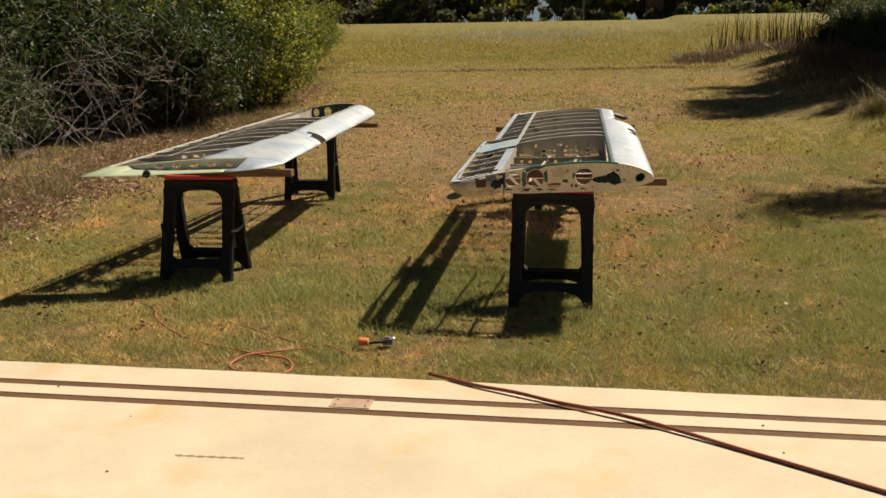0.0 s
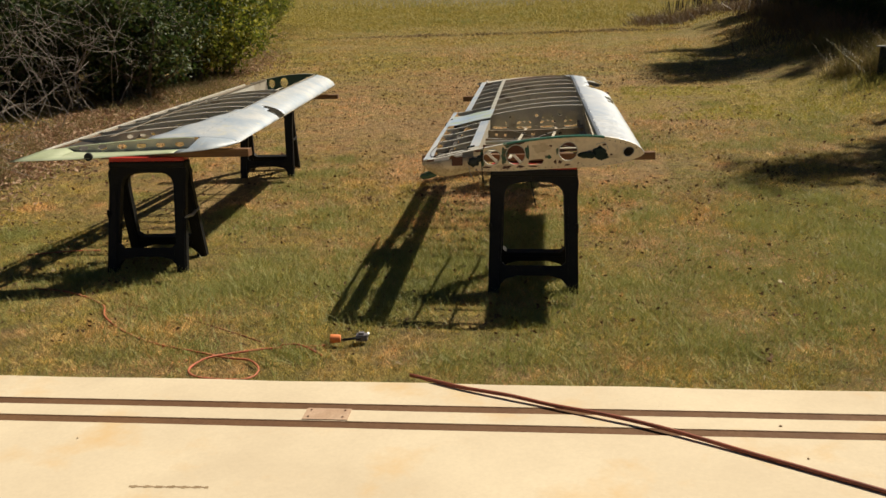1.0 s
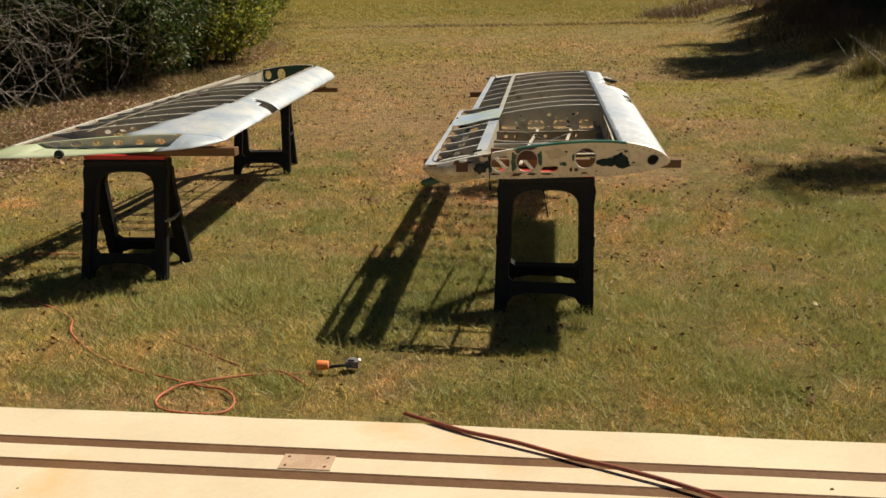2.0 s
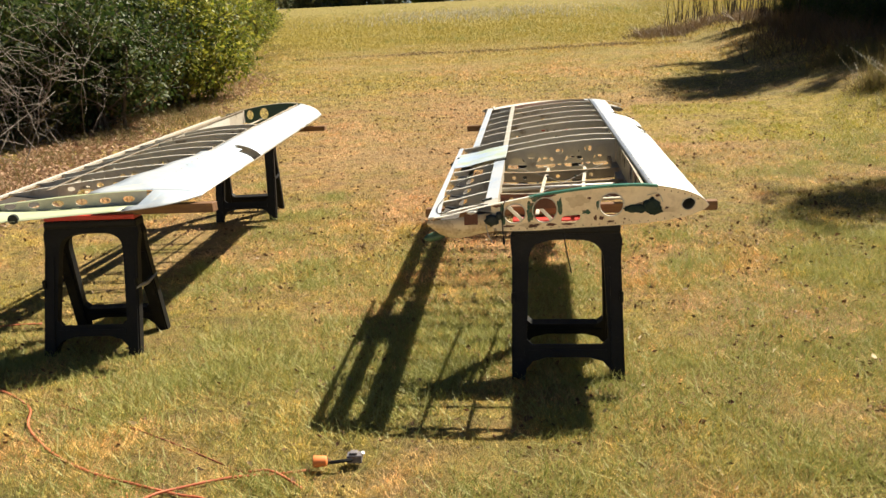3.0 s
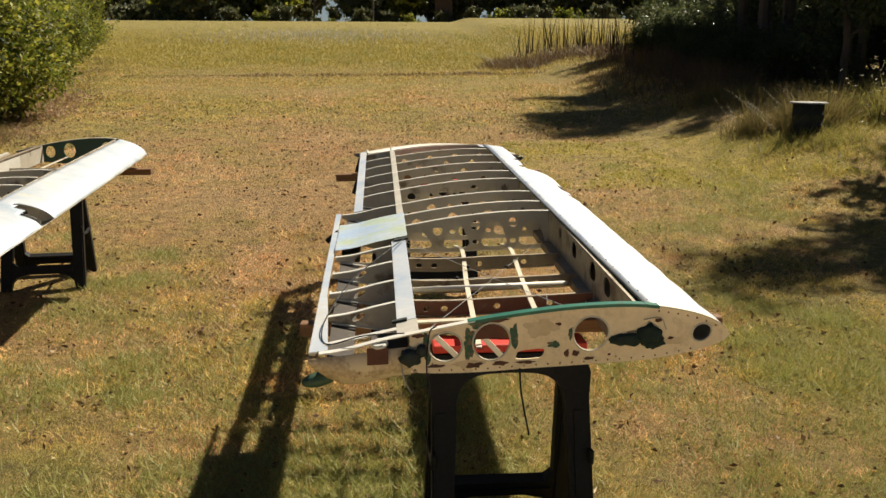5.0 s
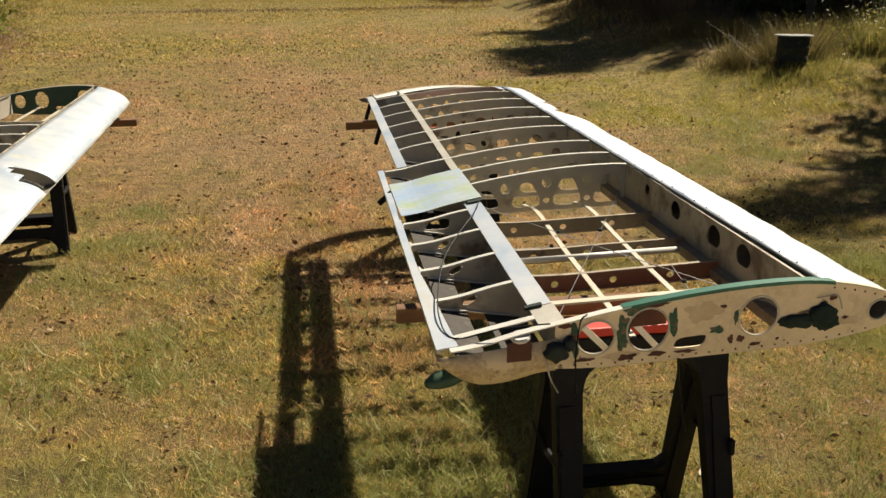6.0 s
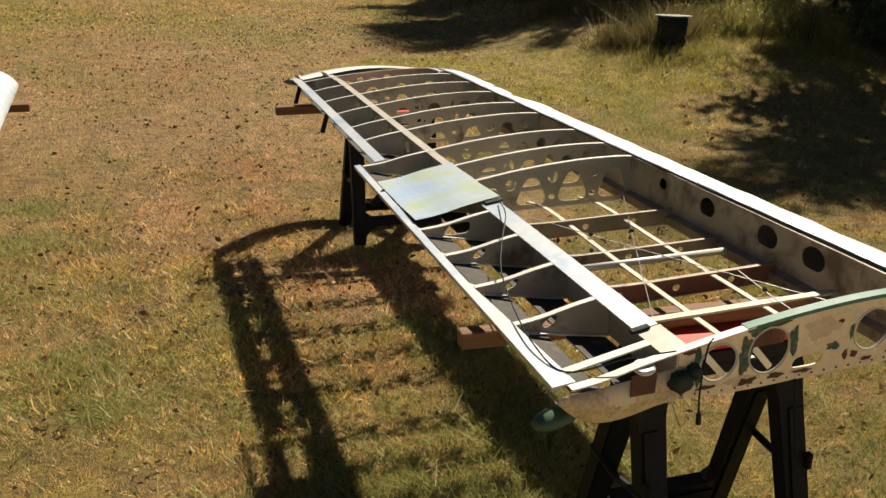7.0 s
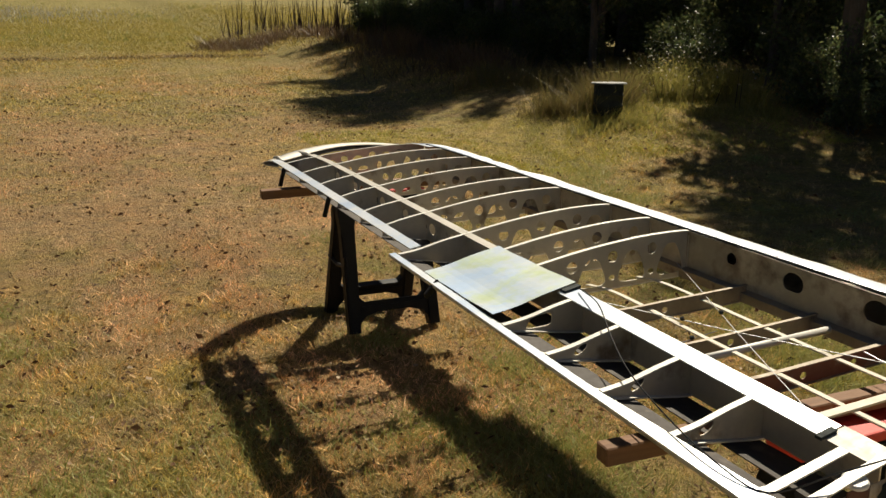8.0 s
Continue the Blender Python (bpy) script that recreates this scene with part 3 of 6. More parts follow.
def add_strip(bm, f, us, v, half, lift, low=False, thick=0.0035):
    """A cap strip that follows the rib's edge."""
    rows = []
    for u in us:
        w = (w_bot(u) - lift) if low else (w_top(u) + lift)
        s = -1 if low else 1
        rows.append([bm.verts.new(f.at(u, v - half, w)), bm.verts.new(f.at(u, v + half, w)), bm.verts.new(f.at(u, v + half, w - s * thick)), bm.verts.new(f.at(u, v - half, w - s * thick))])
    for a, b in zip(rows, rows[1:]):
        for k in range(4):
            bm.faces.new((a[k], a[(k + 1) % 4], b[(k + 1) % 4], b[k]))
    bm.faces.new(rows[0][::-1])
    bm.faces.new(rows[-1])


def rib(parent, f, v, u0, u1, style=0, web=ALU_DULL, cap=CAP, holes=True, half=0.0075):
    bm = bmesh.new()
    plate(bm, rib_outline(u0, u1), rib_holes(u0 + 0.03, u1 - 0.03, style) if holes else [], lambda u, w, d: f.at(u, v + d, w), 0.003)
    ob = part("rib", bm, web, parent)
    us = np.linspace(u0, u1, 22)
    bm = bmesh.new()
    add_strip(bm, f, us, v, half, 0.0005)
    part("rib_cap", bm, cap, ob, "bright narrow cap strip")
    bm = bmesh.new()
    add_strip(bm, f, us, v, half * 0.45, 0.0, low=True)
    part("rib_foot", bm, CAP, ob)
    return ob


def span_box(bm, f, u0, u1, v0, v1, w0, w1, n=8):
    """A bar along the span; w0 and w1 are heights or functions of u."""
    def h(w, u):
        return w(u) if callable(w) else w
    rows = []
    for k in range(n + 1):
        v = v0 + (v1 - v0) * k / n
        rows.append([bm.verts.new(f.at(u, v, h(w, u))) for u, w in ((u0, w0), (u1, w0), (u1, w1), (u0, w1))])
    for a, b in zip(rows, rows[1:]):
        for k in range(4):
            bm.faces.new((a[k], a[(k + 1) % 4], b[(k + 1) % 4], b[k]))
    bm.faces.new(rows[0][::-1])
    bm.faces.new(rows[-1])


def web_plate(parent, name, f, u, v0, v1, material, holes, label="", flat=9.0):
    """An upright spar web along the span with real holes (v, w, rv, rw)."""
    n = 12
    vs = [v0 + (v1 - v0) * k / n for k in range(n + 1)]
    lo, hi = w_bot(u) + 0.002, w_top(u) - 0.004
    outer = [(v, lo) for v in vs] + [(v, hi) for v in reversed(vs)]
    bm = bmesh.new()
    plate(bm, outer, [[(a, max(b, w - flat * rw)) for a, b in ring_of(v, w, rv, rw, 15)] for v, w, rv, rw in holes], lambda v, w, d: f.at(u + d, v, w), 0.004)
    return part(name, bm, material, parent, label)


def skin(parent, name, f, spans, material, label, inner=(0.945, 0.945), low=1.0, missing=(), open_below=(), flare=lambda v: 0.0):
    """The wrapped leading edge sheet over spans (v0, v1): an upper sheet with the cells in missing (v0, v1, u0) torn out, and a duller lower one."""
    def upper(v):
        first = inner[0] + (inner[1] - inner[0]) * v / f.length - flare(v)
        return [(u, w_top(u) + 0.002) for u in np.linspace(first, 1.17, 9)] + [(u, w_top(u) + 0.002) for u in (1.19, 1.203, 1.211)] + [(1.2165, 0.0)]

    def lower(v):
        return [(1.2165, 0.0)] + [(u, w_bot(u) - 0.002) for u in (1.211, 1.2, 1.18, 1.14)] + [(u, w_bot(u) - 0.002) for u in np.linspace(1.1, low, 4)]

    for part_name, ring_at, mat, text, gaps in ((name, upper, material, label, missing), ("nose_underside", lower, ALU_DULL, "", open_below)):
        bm = bmesh.new()
        for v0, v1 in spans:
            n = max(2, round((v1 - v0) / 0.03))
            rows = []
            for k in range(n + 1):
                v = v0 + (v1 - v0) * k / n
                dent = 0.0025 * noise.noise(Vector((v * 5, 1.7, 0))) + 0.0012 * math.sin(v * 2 * math.pi / 0.27)
                rows.append([bm.verts.new(f.at(u, v, w + dent * (1 if mat is material else 0.3) + 0.0018 * noise.noise(Vector((v * 9, u * 9, 2))))) for u, w in ring_at(v)])
            for k in range(n):
                vm = v0 + (v1 - v0) * (k + 0.5) / n
                ring = ring_at(vm)
                for i in range(len(ring) - 1):
                    um = (ring[i][0] + ring[i + 1][0]) / 2
                    if any(g[0] < vm < g[1] and um > g[2] + 0.012 * math.sin(vm * 23) for g in gaps):
                        continue
                    bm.faces.new((rows[k][i], rows[k][i + 1], rows[k + 1][i + 1], rows[k + 1][i]))
        bmesh.ops.delete(bm, geom=[x for x in bm.verts if not x.link_faces], context="VERTS")
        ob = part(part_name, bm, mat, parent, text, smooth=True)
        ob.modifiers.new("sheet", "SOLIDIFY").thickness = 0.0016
    return ob


def rivets(parent, f, pts, r=0.004, material=STEEL):
    bm = bmesh.new()
    for p in pts:
        bmesh.ops.create_icosphere(bm, subdivisions=1, radius=r, matrix=Matrix.Translation(p))
    return tagged(part("rivet_row", bm, material, parent), kind="stuff")


def tip_cap(parent, f, v, out, material, label, nose=None):
    """The bowed sheet that closes the wing beyond its last rib, open along the middle."""
    bm = bmesh.new()
    us = np.linspace(0.0, CHORD, 26)
    rows = []
    for u in us:
        r = u / CHORD
        reach = curve_at(((0.0, out[0]), (0.4, out[1]), (0.85, out[2]), (1.0, 0.0)), r)
        lo = w_bot(u)
        edge_w = lo * 0.85 - 0.004
        rows.append((f.at(u, v, lo), f.at(u, v + reach * 0.5, (lo + edge_w) / 2 - 0.006), f.at(u, v + reach, edge_w), f.at(u, v + reach, edge_w + 0.006), f.at(u, v + reach * 0.55, edge_w + (w_top(u) - edge_w) * (0.55 if r < 0.16 or r > 0.8 else 0.12)), f.at(u, v, w_top(u) if r < 0.14 or r > 0.78 else lo + 0.012)))
    bm.free()
    for lo_k, hi_k, mat, text in ((0, 18, material, label), (18, 25, nose, "bright aluminium corner of the wing tip")):
        bm = bmesh.new()
        vr = [[bm.verts.new(p) for p in row] for row in rows[lo_k:hi_k + 1]]
        for k, (a, b) in enumerate(zip(vr, vr[1:])):
            for j in range(5):
                r = (us[k + lo_k] + us[k + lo_k + 1]) / 2 / CHORD
                if j == 4 and 0.14 < r < 0.78:
                    continue
                bm.faces.new((a[j], b[j], b[j + 1], a[j + 1]))
        ob = part("tip_fairing", bm, mat, parent, text, smooth=True)
        ob.modifiers.new("sheet", "SOLIDIFY").thickness = 0.002


def tip_bow(parent, f, pts, width=0.105):
    """The curved half-round strip that forms the wing tip's outline."""
    path = smooth_path([f.at(*p) for p in pts], 5)
    centre = f.at(0.6, 3.4, 0.0)
    bm = bmesh.new()
    rows = []
    for k, p in enumerate(path):
        d = (path[min(k + 1, len(path) - 1)] - path[max(k - 1, 0)]).normalized()
        inward = Vector((0, 0, 1)).cross(d)
        if inward.dot(centre - p) < 0:
            inward = -inward
        wd = width * (0.35 + 0.65 * math.sin(math.pi * min(1.0, 0.12 + k / len(path))))
        rows.append([bm.verts.new(p + inward * a * wd + Vector((0, 0, h))) for a, h in ((1.0, 0.010), (0.4, 0.014), (0.0, 0.0), (0.4, -0.014), (1.0, -0.016))])
    for a, b in zip(rows, rows[1:]):
        for j in range(4):
            bm.faces.new((a[j], b[j], b[j + 1], a[j + 1]))
    ob = part("tip_bow", bm, OLDCAP, parent, "dull grey bow of the wing tip", smooth=True)
    ob.modifiers.new("sheet", "SOLIDIFY").thickness = 0.002


def common_wing(wing, f, ribs, recess_from, nose_to=9.0, strip=OLDCAP):
    """Spars, ribs and edges that both wings have. ribs: span stations outside the tank bay."""
    L = f.length
    end = ribs[-1]
    # front spar
    hv = [(0.36, 0.046, 0.046, 0.036), (0.555, 0.045, 0.046, 0.036), (0.855, 0.045, 0.041, 0.033), (1.12, 0.052, 0.023, 0.021)]
    front = web_plate(wing, "front_spar", f, 0.945, 0.0, end, SPAR, [h for h in hv if h[0] < end], "dull aluminium spar web with lightening holes", 0.8)
    for name, w0, w1 in (("upper_flange", lambda u: w_top(u) - 0.016, lambda u: w_top(u) - 0.0035), ("lower_flange", lambda u: w_bot(u) + 0.001, lambda u: w_bot(u) + 0.03)):
        bm = bmesh.new()
        span_box(bm, f, 0.905 if name == "lower_flange" else 0.937, 0.943, 0.004, end, w0, w1)
        part(name, bm, FLANGE if name == "lower_flange" else SPAR, front)
    # rear spar
    rear = web_plate(wing, "rear_spar", f, 0.30, 0.02, end, ALU_DULL, [(0.2 + 0.27 * k + d, -0.004, 0.030, 0.022) for k in range(5, int((end - 0.3) / 0.27)) for d in (0.0, 0.085)])
    bm = bmesh.new()
    span_box(bm, f, 0.284, 0.314, 1.56, end + 0.1, lambda u: w_top(u) - 0.004, lambda u: w_top(u) - 0.0005)
    part("spar_cap", bm, strip, rear, "dull cap strip")
    for k, v in enumerate(ribs):
        aft = 0.11 if v > recess_from + 0.02 else 0.03
        rib(wing, f, v, 0.302, 0.933, k % 2)
        rib(wing, f, v, aft, 0.297, 0, holes=False)
        if v > nose_to:
            continue
        bm = bmesh.new()
        plate(bm, [(u, w_bot(u) + 0.001) for u in np.linspace(0.938, 1.2, 10)] + [(u, w_top(u) - 0.001) for u in np.linspace(1.2, 0.938, 10)], [ring_of(1.03, 0.015, 0.03, 0.026)], lambda u, w, d, v=v: f.at(u, v + d, w), 0.002)
        part("nose_rib", bm, ALU_DULL, wing)


def right_wing():
    wing = thing("aircraft_wing", "uncovered aluminium aircraft wing with a chipped beige root rib on sawhorses", "aircraft wing", group="dismantled wings")
    L = 3.56
    f = WingFrame((-0.856, 5.482, 0.806), (0.368, 5.545, 0.850), (-1.024, 9.03, 0.950), (0.205, 9.10, 0.938), L, ((0.0, 1.0), (2.0, 1.0), (3.23, 1.0), (3.56, 0.9), (3.9, 0.5)))
    ribs = [1.33, 1.54, 1.79, 2.15, 2.40, 2.70, 3.00, 3.30, 3.60]
    common_wing(wing, f, ribs, 1.79, 2.5)
    skin(wing, "leading_edge_skin", f, [(0.0, 3.72)], ALU, "dented bright aluminium leading edge with open cut-outs", missing=((1.86, 2.28, 1.15), (2.58, 3.62, 1.04)), open_below=((2.52, 2.72, 1.04), (2.3, 3.75, 1.12)), inner=(0.965, 0.91), low=0.95)
    bm = bmesh.new()
    span_box(bm, f, 0.87, 0.944, 3.40, 3.72, lambda u: w_top(u) - 0.001, lambda u: w_top(u) + 0.001)
    part("tip_sheet", bm, ALU, wing)
    # trailing edge: a broad strip to the step, a narrower one set in beyond it
    bm = bmesh.new()
    rows = []
    for v in np.linspace(0.02, 1.81, 25):
        inner = 0.024 + 0.030 * max(0.0, 1 - v / 0.55) ** 0.8
        rows.append([bm.verts.new(f.at(u, v, w_top(u) + dw)) for u, dw in ((0.0, -0.003), (inner, -0.003), (inner, 0.0015), (0.0, 0.0015))])
    for a, b in zip(rows, rows[1:]):
        for k in range(4):
            bm.faces.new((a[k], a[(k + 1) % 4], b[(k + 1) % 4], b[k]))
    bm.faces.new(rows[0][::-1])
    bm.faces.new(rows[-1])
    te = part("trailing_edge", bm, BLUESKIN, wing, "chalky bluish white edge strip")
    bm = bmesh.new()
    span_box(bm, f, 0.084, 0.126, 1.815, 3.74, lambda u: w_top(u) - 0.003, lambda u: w_top(u) + 0.0015, 12)
    part("aileron_bay_edge", bm, BLUESKIN, wing)
    bm = bmesh.new()
    span_box(bm, f, 0.0, 0.02, 0.02, 1.81, lambda u: w_top(u) - 0.010, lambda u: w_top(u) - 0.003, 12)
    part("edge_lip", bm, ALU_DULL, te)
    # short ribs behind the tank bay
    for k, v in enumerate((0.32, 0.56, 0.80, 1.03)):
        bm = bmesh.new()
        oval = [ring_of(0.135, 0.0, 0.022, 0.010, 12, 0.5)] if k < 3 else [rounded([(0.10, -0.02), (0.19, -0.02), (0.19, 0.02), (0.12, 0.012)], 0.3)]
        plate(bm, rib_outline(0.03, 0.297, 14), oval, lambda u, w, d, v=v: f.at(u, v + d, w), 0.003)
        r = part("aft_rib", bm, ALU_DULL, wing)
        bm = bmesh.new()
        add_strip(bm, f, np.linspace(0.03, 0.297, 12), v, 0.0085, 0.0005)
        part("rib_cap", bm, CAP, r)
        bm = bmesh.new()
        add_strip(bm, f, np.linspace(0.05, 0.297, 12), v, 0.012, 0.0, low=True)
        part("rib_foot", bm, CAP, r)
    # sheet fillets where the short ribs meet the trailing edge strip, each with a corner hole
    for v in (0.085, 0.32, 0.56, 0.80, 1.03):
        bm = bmesh.new()
        hollow = [(0.034 + 0.045 * (1 - math.sin(a)), v + 0.010 + 0.055 * (1 - math.cos(a))) for a in np.linspace(0, math.pi / 2, 7)]
        outline = [(0.030, v + 0.006), *hollow, (0.030, v + 0.067)]
        plate(bm, outline, [[(0.036, v + 0.012), (0.048, v + 0.012), (0.036, v + 0.026)]], lambda u, vv, d: f.at(u, vv, w_top(u) - 0.012 + d), 0.002)
        part("fillet", bm, CAP, wing)
    # lower stringers behind the rear spar, coloured dark for the shade in the bays
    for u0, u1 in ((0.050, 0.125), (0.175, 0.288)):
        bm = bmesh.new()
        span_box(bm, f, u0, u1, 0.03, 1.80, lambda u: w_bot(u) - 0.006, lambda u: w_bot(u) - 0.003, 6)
        part("lower_stringer", bm, BAY_SHADE, wing)
    # the lower sheet of the aileron bay, with a pair of slots to each side in every cell; its dark colour stands in for
    # shade
    stations = [1.83] + [v for v in ribs if v > 1.9] + [3.68]
    slots = []
    for a, b in zip(stations, stations[1:]):
        m = (a + b) / 2 - 0.02
        for c, ru in ((0.172, 0.020), (0.236, 0.015)):
            slots += [ring_of(c, m - 0.046, ru, 0.036, 12), ring_of(c, m + 0.046, ru, 0.034, 12)]
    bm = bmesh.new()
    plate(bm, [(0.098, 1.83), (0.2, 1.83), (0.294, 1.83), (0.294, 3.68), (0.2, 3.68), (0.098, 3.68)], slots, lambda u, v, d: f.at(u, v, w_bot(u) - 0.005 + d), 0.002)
    part("lower_sheet", bm, BAY_SHADE, wing, "lower sheet with pairs of slots, coloured dark as if shaded")
    # wide rear cap along the tank bay, and the loose panel behind it
    bm = bmesh.new()
    span_box(bm, f, 0.252, 0.309, 0.125, 1.10, lambda u: w_top(u) - 0.002, lambda u: w_top(u) + 0.0015, 10)
    part("rear_cap_sheet", bm, BLUESKIN, wing, "broad bluish white cap sheet")
    bm = bmesh.new()
    span_box(bm, f, 0.25, 0.312, 0.0, 0.12, lambda u: w_top(u) - 0.002, lambda u: w_top(u) + 0.0015, 2)
    part("cap_end", bm, OLDCAP, wing)
    for v0, v1, u0, u1 in ((0.112, 0.128, 0.238, 0.282), (1.075, 1.10, 0.262, 0.318)):
        bm = bmesh.new()
        span_box(bm, f, u0, u1, v0, v1, lambda u: w_top(u) + 0.002, lambda u: w_top(u) + 0.009, 2)
        part("joint_bracket", bm, DARK, wing, "dark corroded joint bracket")
    bm = bmesh.new()
    nu, nv = 10, 12
    rows = [[bm.verts.new(f.at(0.027 + 0.289 * i / nu, 1.085 + 0.015 * i / nu + 0.475 * j / nv, w_top(0.027 + 0.289 * i / nu) + 0.003 + 0.010 * (1 - j / nv) ** 2 + 0.001 * math.sin(j * 1.1))) for i in range(nu + 1)] for j in range(nv + 1)]
    for j in range(nv):
        for i in range(nu):
            bm.faces.new((rows[j][i], rows[j][i + 1], rows[j + 1][i + 1], rows[j + 1][i]))
    ob = part("cover_panel", bm, PANEL, wing, "loose metal panel, streaked blue, yellow and green")
    ob.modifiers.new("sheet", "SOLIDIFY").thickness = 0.0015
    # tank bay: cross channels, a tube, two span strips and bracing wires
    for v, mat, h, wd in ((1.03, FLANGE, 0.050, 0.006), (0.745, FLANGE, 0.044, 0.006), (0.485, RUST, 0.052, 0.007)):
        bm = bmesh.new()
        us = np.linspace(0.305, 0.93, 10)
        outer = [(u, w_bot(u) + 0.003) for u in us] + [(u, w_bot(u) + 0.003 + h) for u in us[::-1]]
        hs = [ring_of(u, w_bot(u) + 0.5 * h, 0.012, 0.010, 10) for u in (0.36, 0.42, 0.60, 0.78)]
        plate(bm, outer, hs, lambda u, w, d, v=v: f.at(u, v + d, w), 0.003)
        ch = part("cross_channel", bm, mat, wing, "reddish brown steel channel" if mat is RUST else "")
        bm = bmesh.new()
        for w0 in (lambda u: w_bot(u) + h + 0.001, lambda u: w_bot(u)):
            rr = [[bm.verts.new(f.at(u, v + dv, w0(u) + dz)) for dv, dz in ((-wd, 0), (wd, 0), (wd, 0.003), (-wd, 0.003))] for u in us]
            for a, b in zip(rr, rr[1:]):
                for k in range(4):
                    bm.faces.new((a[k], a[(k + 1) % 4], b[(k + 1) % 4], b[k]))
        part("channel_flange", bm, FLANGE, ch)
    bm = bmesh.new()
    sweep(bm, [f.at(0.31, 0.65, -0.022), f.at(0.875, 0.65, -0.022)], 0.0105, 10)
    part("drag_tube", bm, CAP, wing, "bright drag tube", smooth=True)
    bm = bmesh.new()
    for v0, v1, w in ((0.240, 0.264, 0.0),):
        span_box(bm, f, 0.31, 0.93, v0, v1, w - 0.006, w, 2)
    part("wide_cross_member", bm, TAN, wing, "pale primed cross member")
    for u in (0.490, 0.695):
        bm = bmesh.new()
        path = smooth_path([f.at(u - 0.006, 0.0, -0.004), f.at(u + 0.008, 0.3, -0.012), f.at(u + 0.03, 0.75, -0.024), f.at(u + 0.06, 1.2, -0.036), f.at(u + 0.04, 1.34, -0.044)], 5)
        rr = []
        for p in path:
            rr.append([bm.verts.new(p + Vector(d)) for d in ((-0.0085, 0, 0), (0.0085, 0, 0), (0.0085, 0, 0.004), (-0.0085, 0, 0.004))])
        for a, b in zip(rr, rr[1:]):
            for k in range(4):
                bm.faces.new((a[k], a[(k + 1) % 4], b[(k + 1) % 4], b[k]))
        part("span_strip", bm, TAN, wing, "pale tan stiffener strip across the tank bay")
    for a, b in (((0.31, 0.1, 0.0), (0.92, 1.36, -0.02)), ((0.92, 0.1, 0.0), (0.31, 1.36, -0.02)), ((0.31, 0.74, -0.01), (0.6, 0.8, -0.03)), ((0.70, 0.05, 0.02), (0.76, 0.44, 0.01))):
        bm = bmesh.new()
        pa, pb = f.at(*a), f.at(*b)
        sweep(bm, [pa, pa.lerp(pb, 0.5) + Vector((0, 0, -0.006)), pb], 0.0015, 5)
        w = part("bracing_wire", bm, STEEL, wing)
        bm = bmesh.new()
        bmesh.ops.create_icosphere(bm, subdivisions=1, radius=0.008, matrix=Matrix.Translation(pa.lerp(pb, 0.62)))
        part("turnbuckle", bm, DARK, w)
    # root rib
    root = [(u, w_bot(u) - 0.004) for u in np.linspace(0.285, 1.2, 20)] + [(1.214, 0.0)] + [(u, w_top(u) + 0.004) for u in np.linspace(1.2, 0.285, 24)]
    hs = [ring_of(0.387, 0.010, 0.048, 0.044, 20), ring_of(0.518, 0.018, 0.054, 0.056, 22), ring_of(0.805, 0.026, 0.052, 0.052, 22), ring_of(1.130, 0.012, 0.030, 0.026, 16, 0.5), rounded([(0.585, -0.040), (0.665, -0.040), (0.675, -0.010), (0.595, -0.014)], 0.3), rounded([(0.90, 0.0), (1.0, -0.002), (1.0, 0.026), (0.91, 0.03)], 0.3)]
    bm = bmesh.new()
    plate(bm, root, hs, lambda u, w, d: f.at(u, d - 0.004, w), 0.004)
    rr = part("root_rib", bm, ROOT, wing, "chipped beige root rib with green paint patches and round holes")
    for h in hs[:4]:
        bm = bmesh.new()
        pts = [f.at(u, -0.006, w) for u, w in h]
        for k in range(len(pts)):
            sweep(bm, [pts[k], pts[(k + 1) % len(pts)]], 0.0032, 5)
        part("hole_rim", bm, ALU_DULL, rr)
    # short diagonal braces seen through the two rear holes
    for a, b in (((0.345, 0.030, 0.045), (0.435, 0.034, -0.050)), ((0.470, 0.034, 0.050), (0.560, 0.030, -0.050))):
        bm = bmesh.new()
        pa, pb = f.at(*a), f.at(*b)
        across = Vector((0.006, 0, 0.005))
        box_between(bm, [pa - across, pb - across, pb + across, pa + across] + [q + Vector((0, 0.004, 0)) for q in (pa - across, pb - across, pb + across, pa + across)])
        part("diagonal_brace", bm, CAP, rr, "pale diagonal brace bar")
    bm = bmesh.new()
    us = np.linspace(0.45, 1.0, 16)
    rows = [[bm.verts.new(f.at(u, -0.010, w_top(u) - 0.004)), bm.verts.new(f.at(u, -0.010, w_top(u) + 0.0055)), bm.verts.new(f.at(u, 0.016, w_top(u) + 0.0055))] for u in us]
    for a, b in zip(rows, rows[1:]):
        for k in range(2):
            bm.faces.new((a[k], b[k], b[k + 1], a[k + 1]))
    part("painted_flange", bm, GREEN, rr, "teal green painted rib flange")
    bm = bmesh.new()
    us = np.linspace(0.03, 0.47, 14)
    for k in range(1):
        add_strip(bm, f, us, 0.0, 0.011, 0.004)
    part("root_cap", bm, CAP, rr)
    bm = bmesh.new()
    add_strip(bm, f, np.linspace(0.99, 1.2, 10), 0.0, 0.010, 0.004)
    part("root_cap", bm, TAN, rr)
    bm = bmesh.new()
    span_box(bm, f, 0.04, 0.25, 0.055, 0.078, lambda u: w_top(u) - 0.002, lambda u: w_top(u) + 0.002, 2)
    part("diagonal_strip", bm, CAP, wing)
    # curved aft fairing below the root
    def sag(u):
        return curve_at(((0, -0.012), (0.05, -0.048), (0.12, -0.070), (0.3, -0.070)), u)

    bm = bmesh.new()
    us = np.linspace(0.0, 0.29, 12)
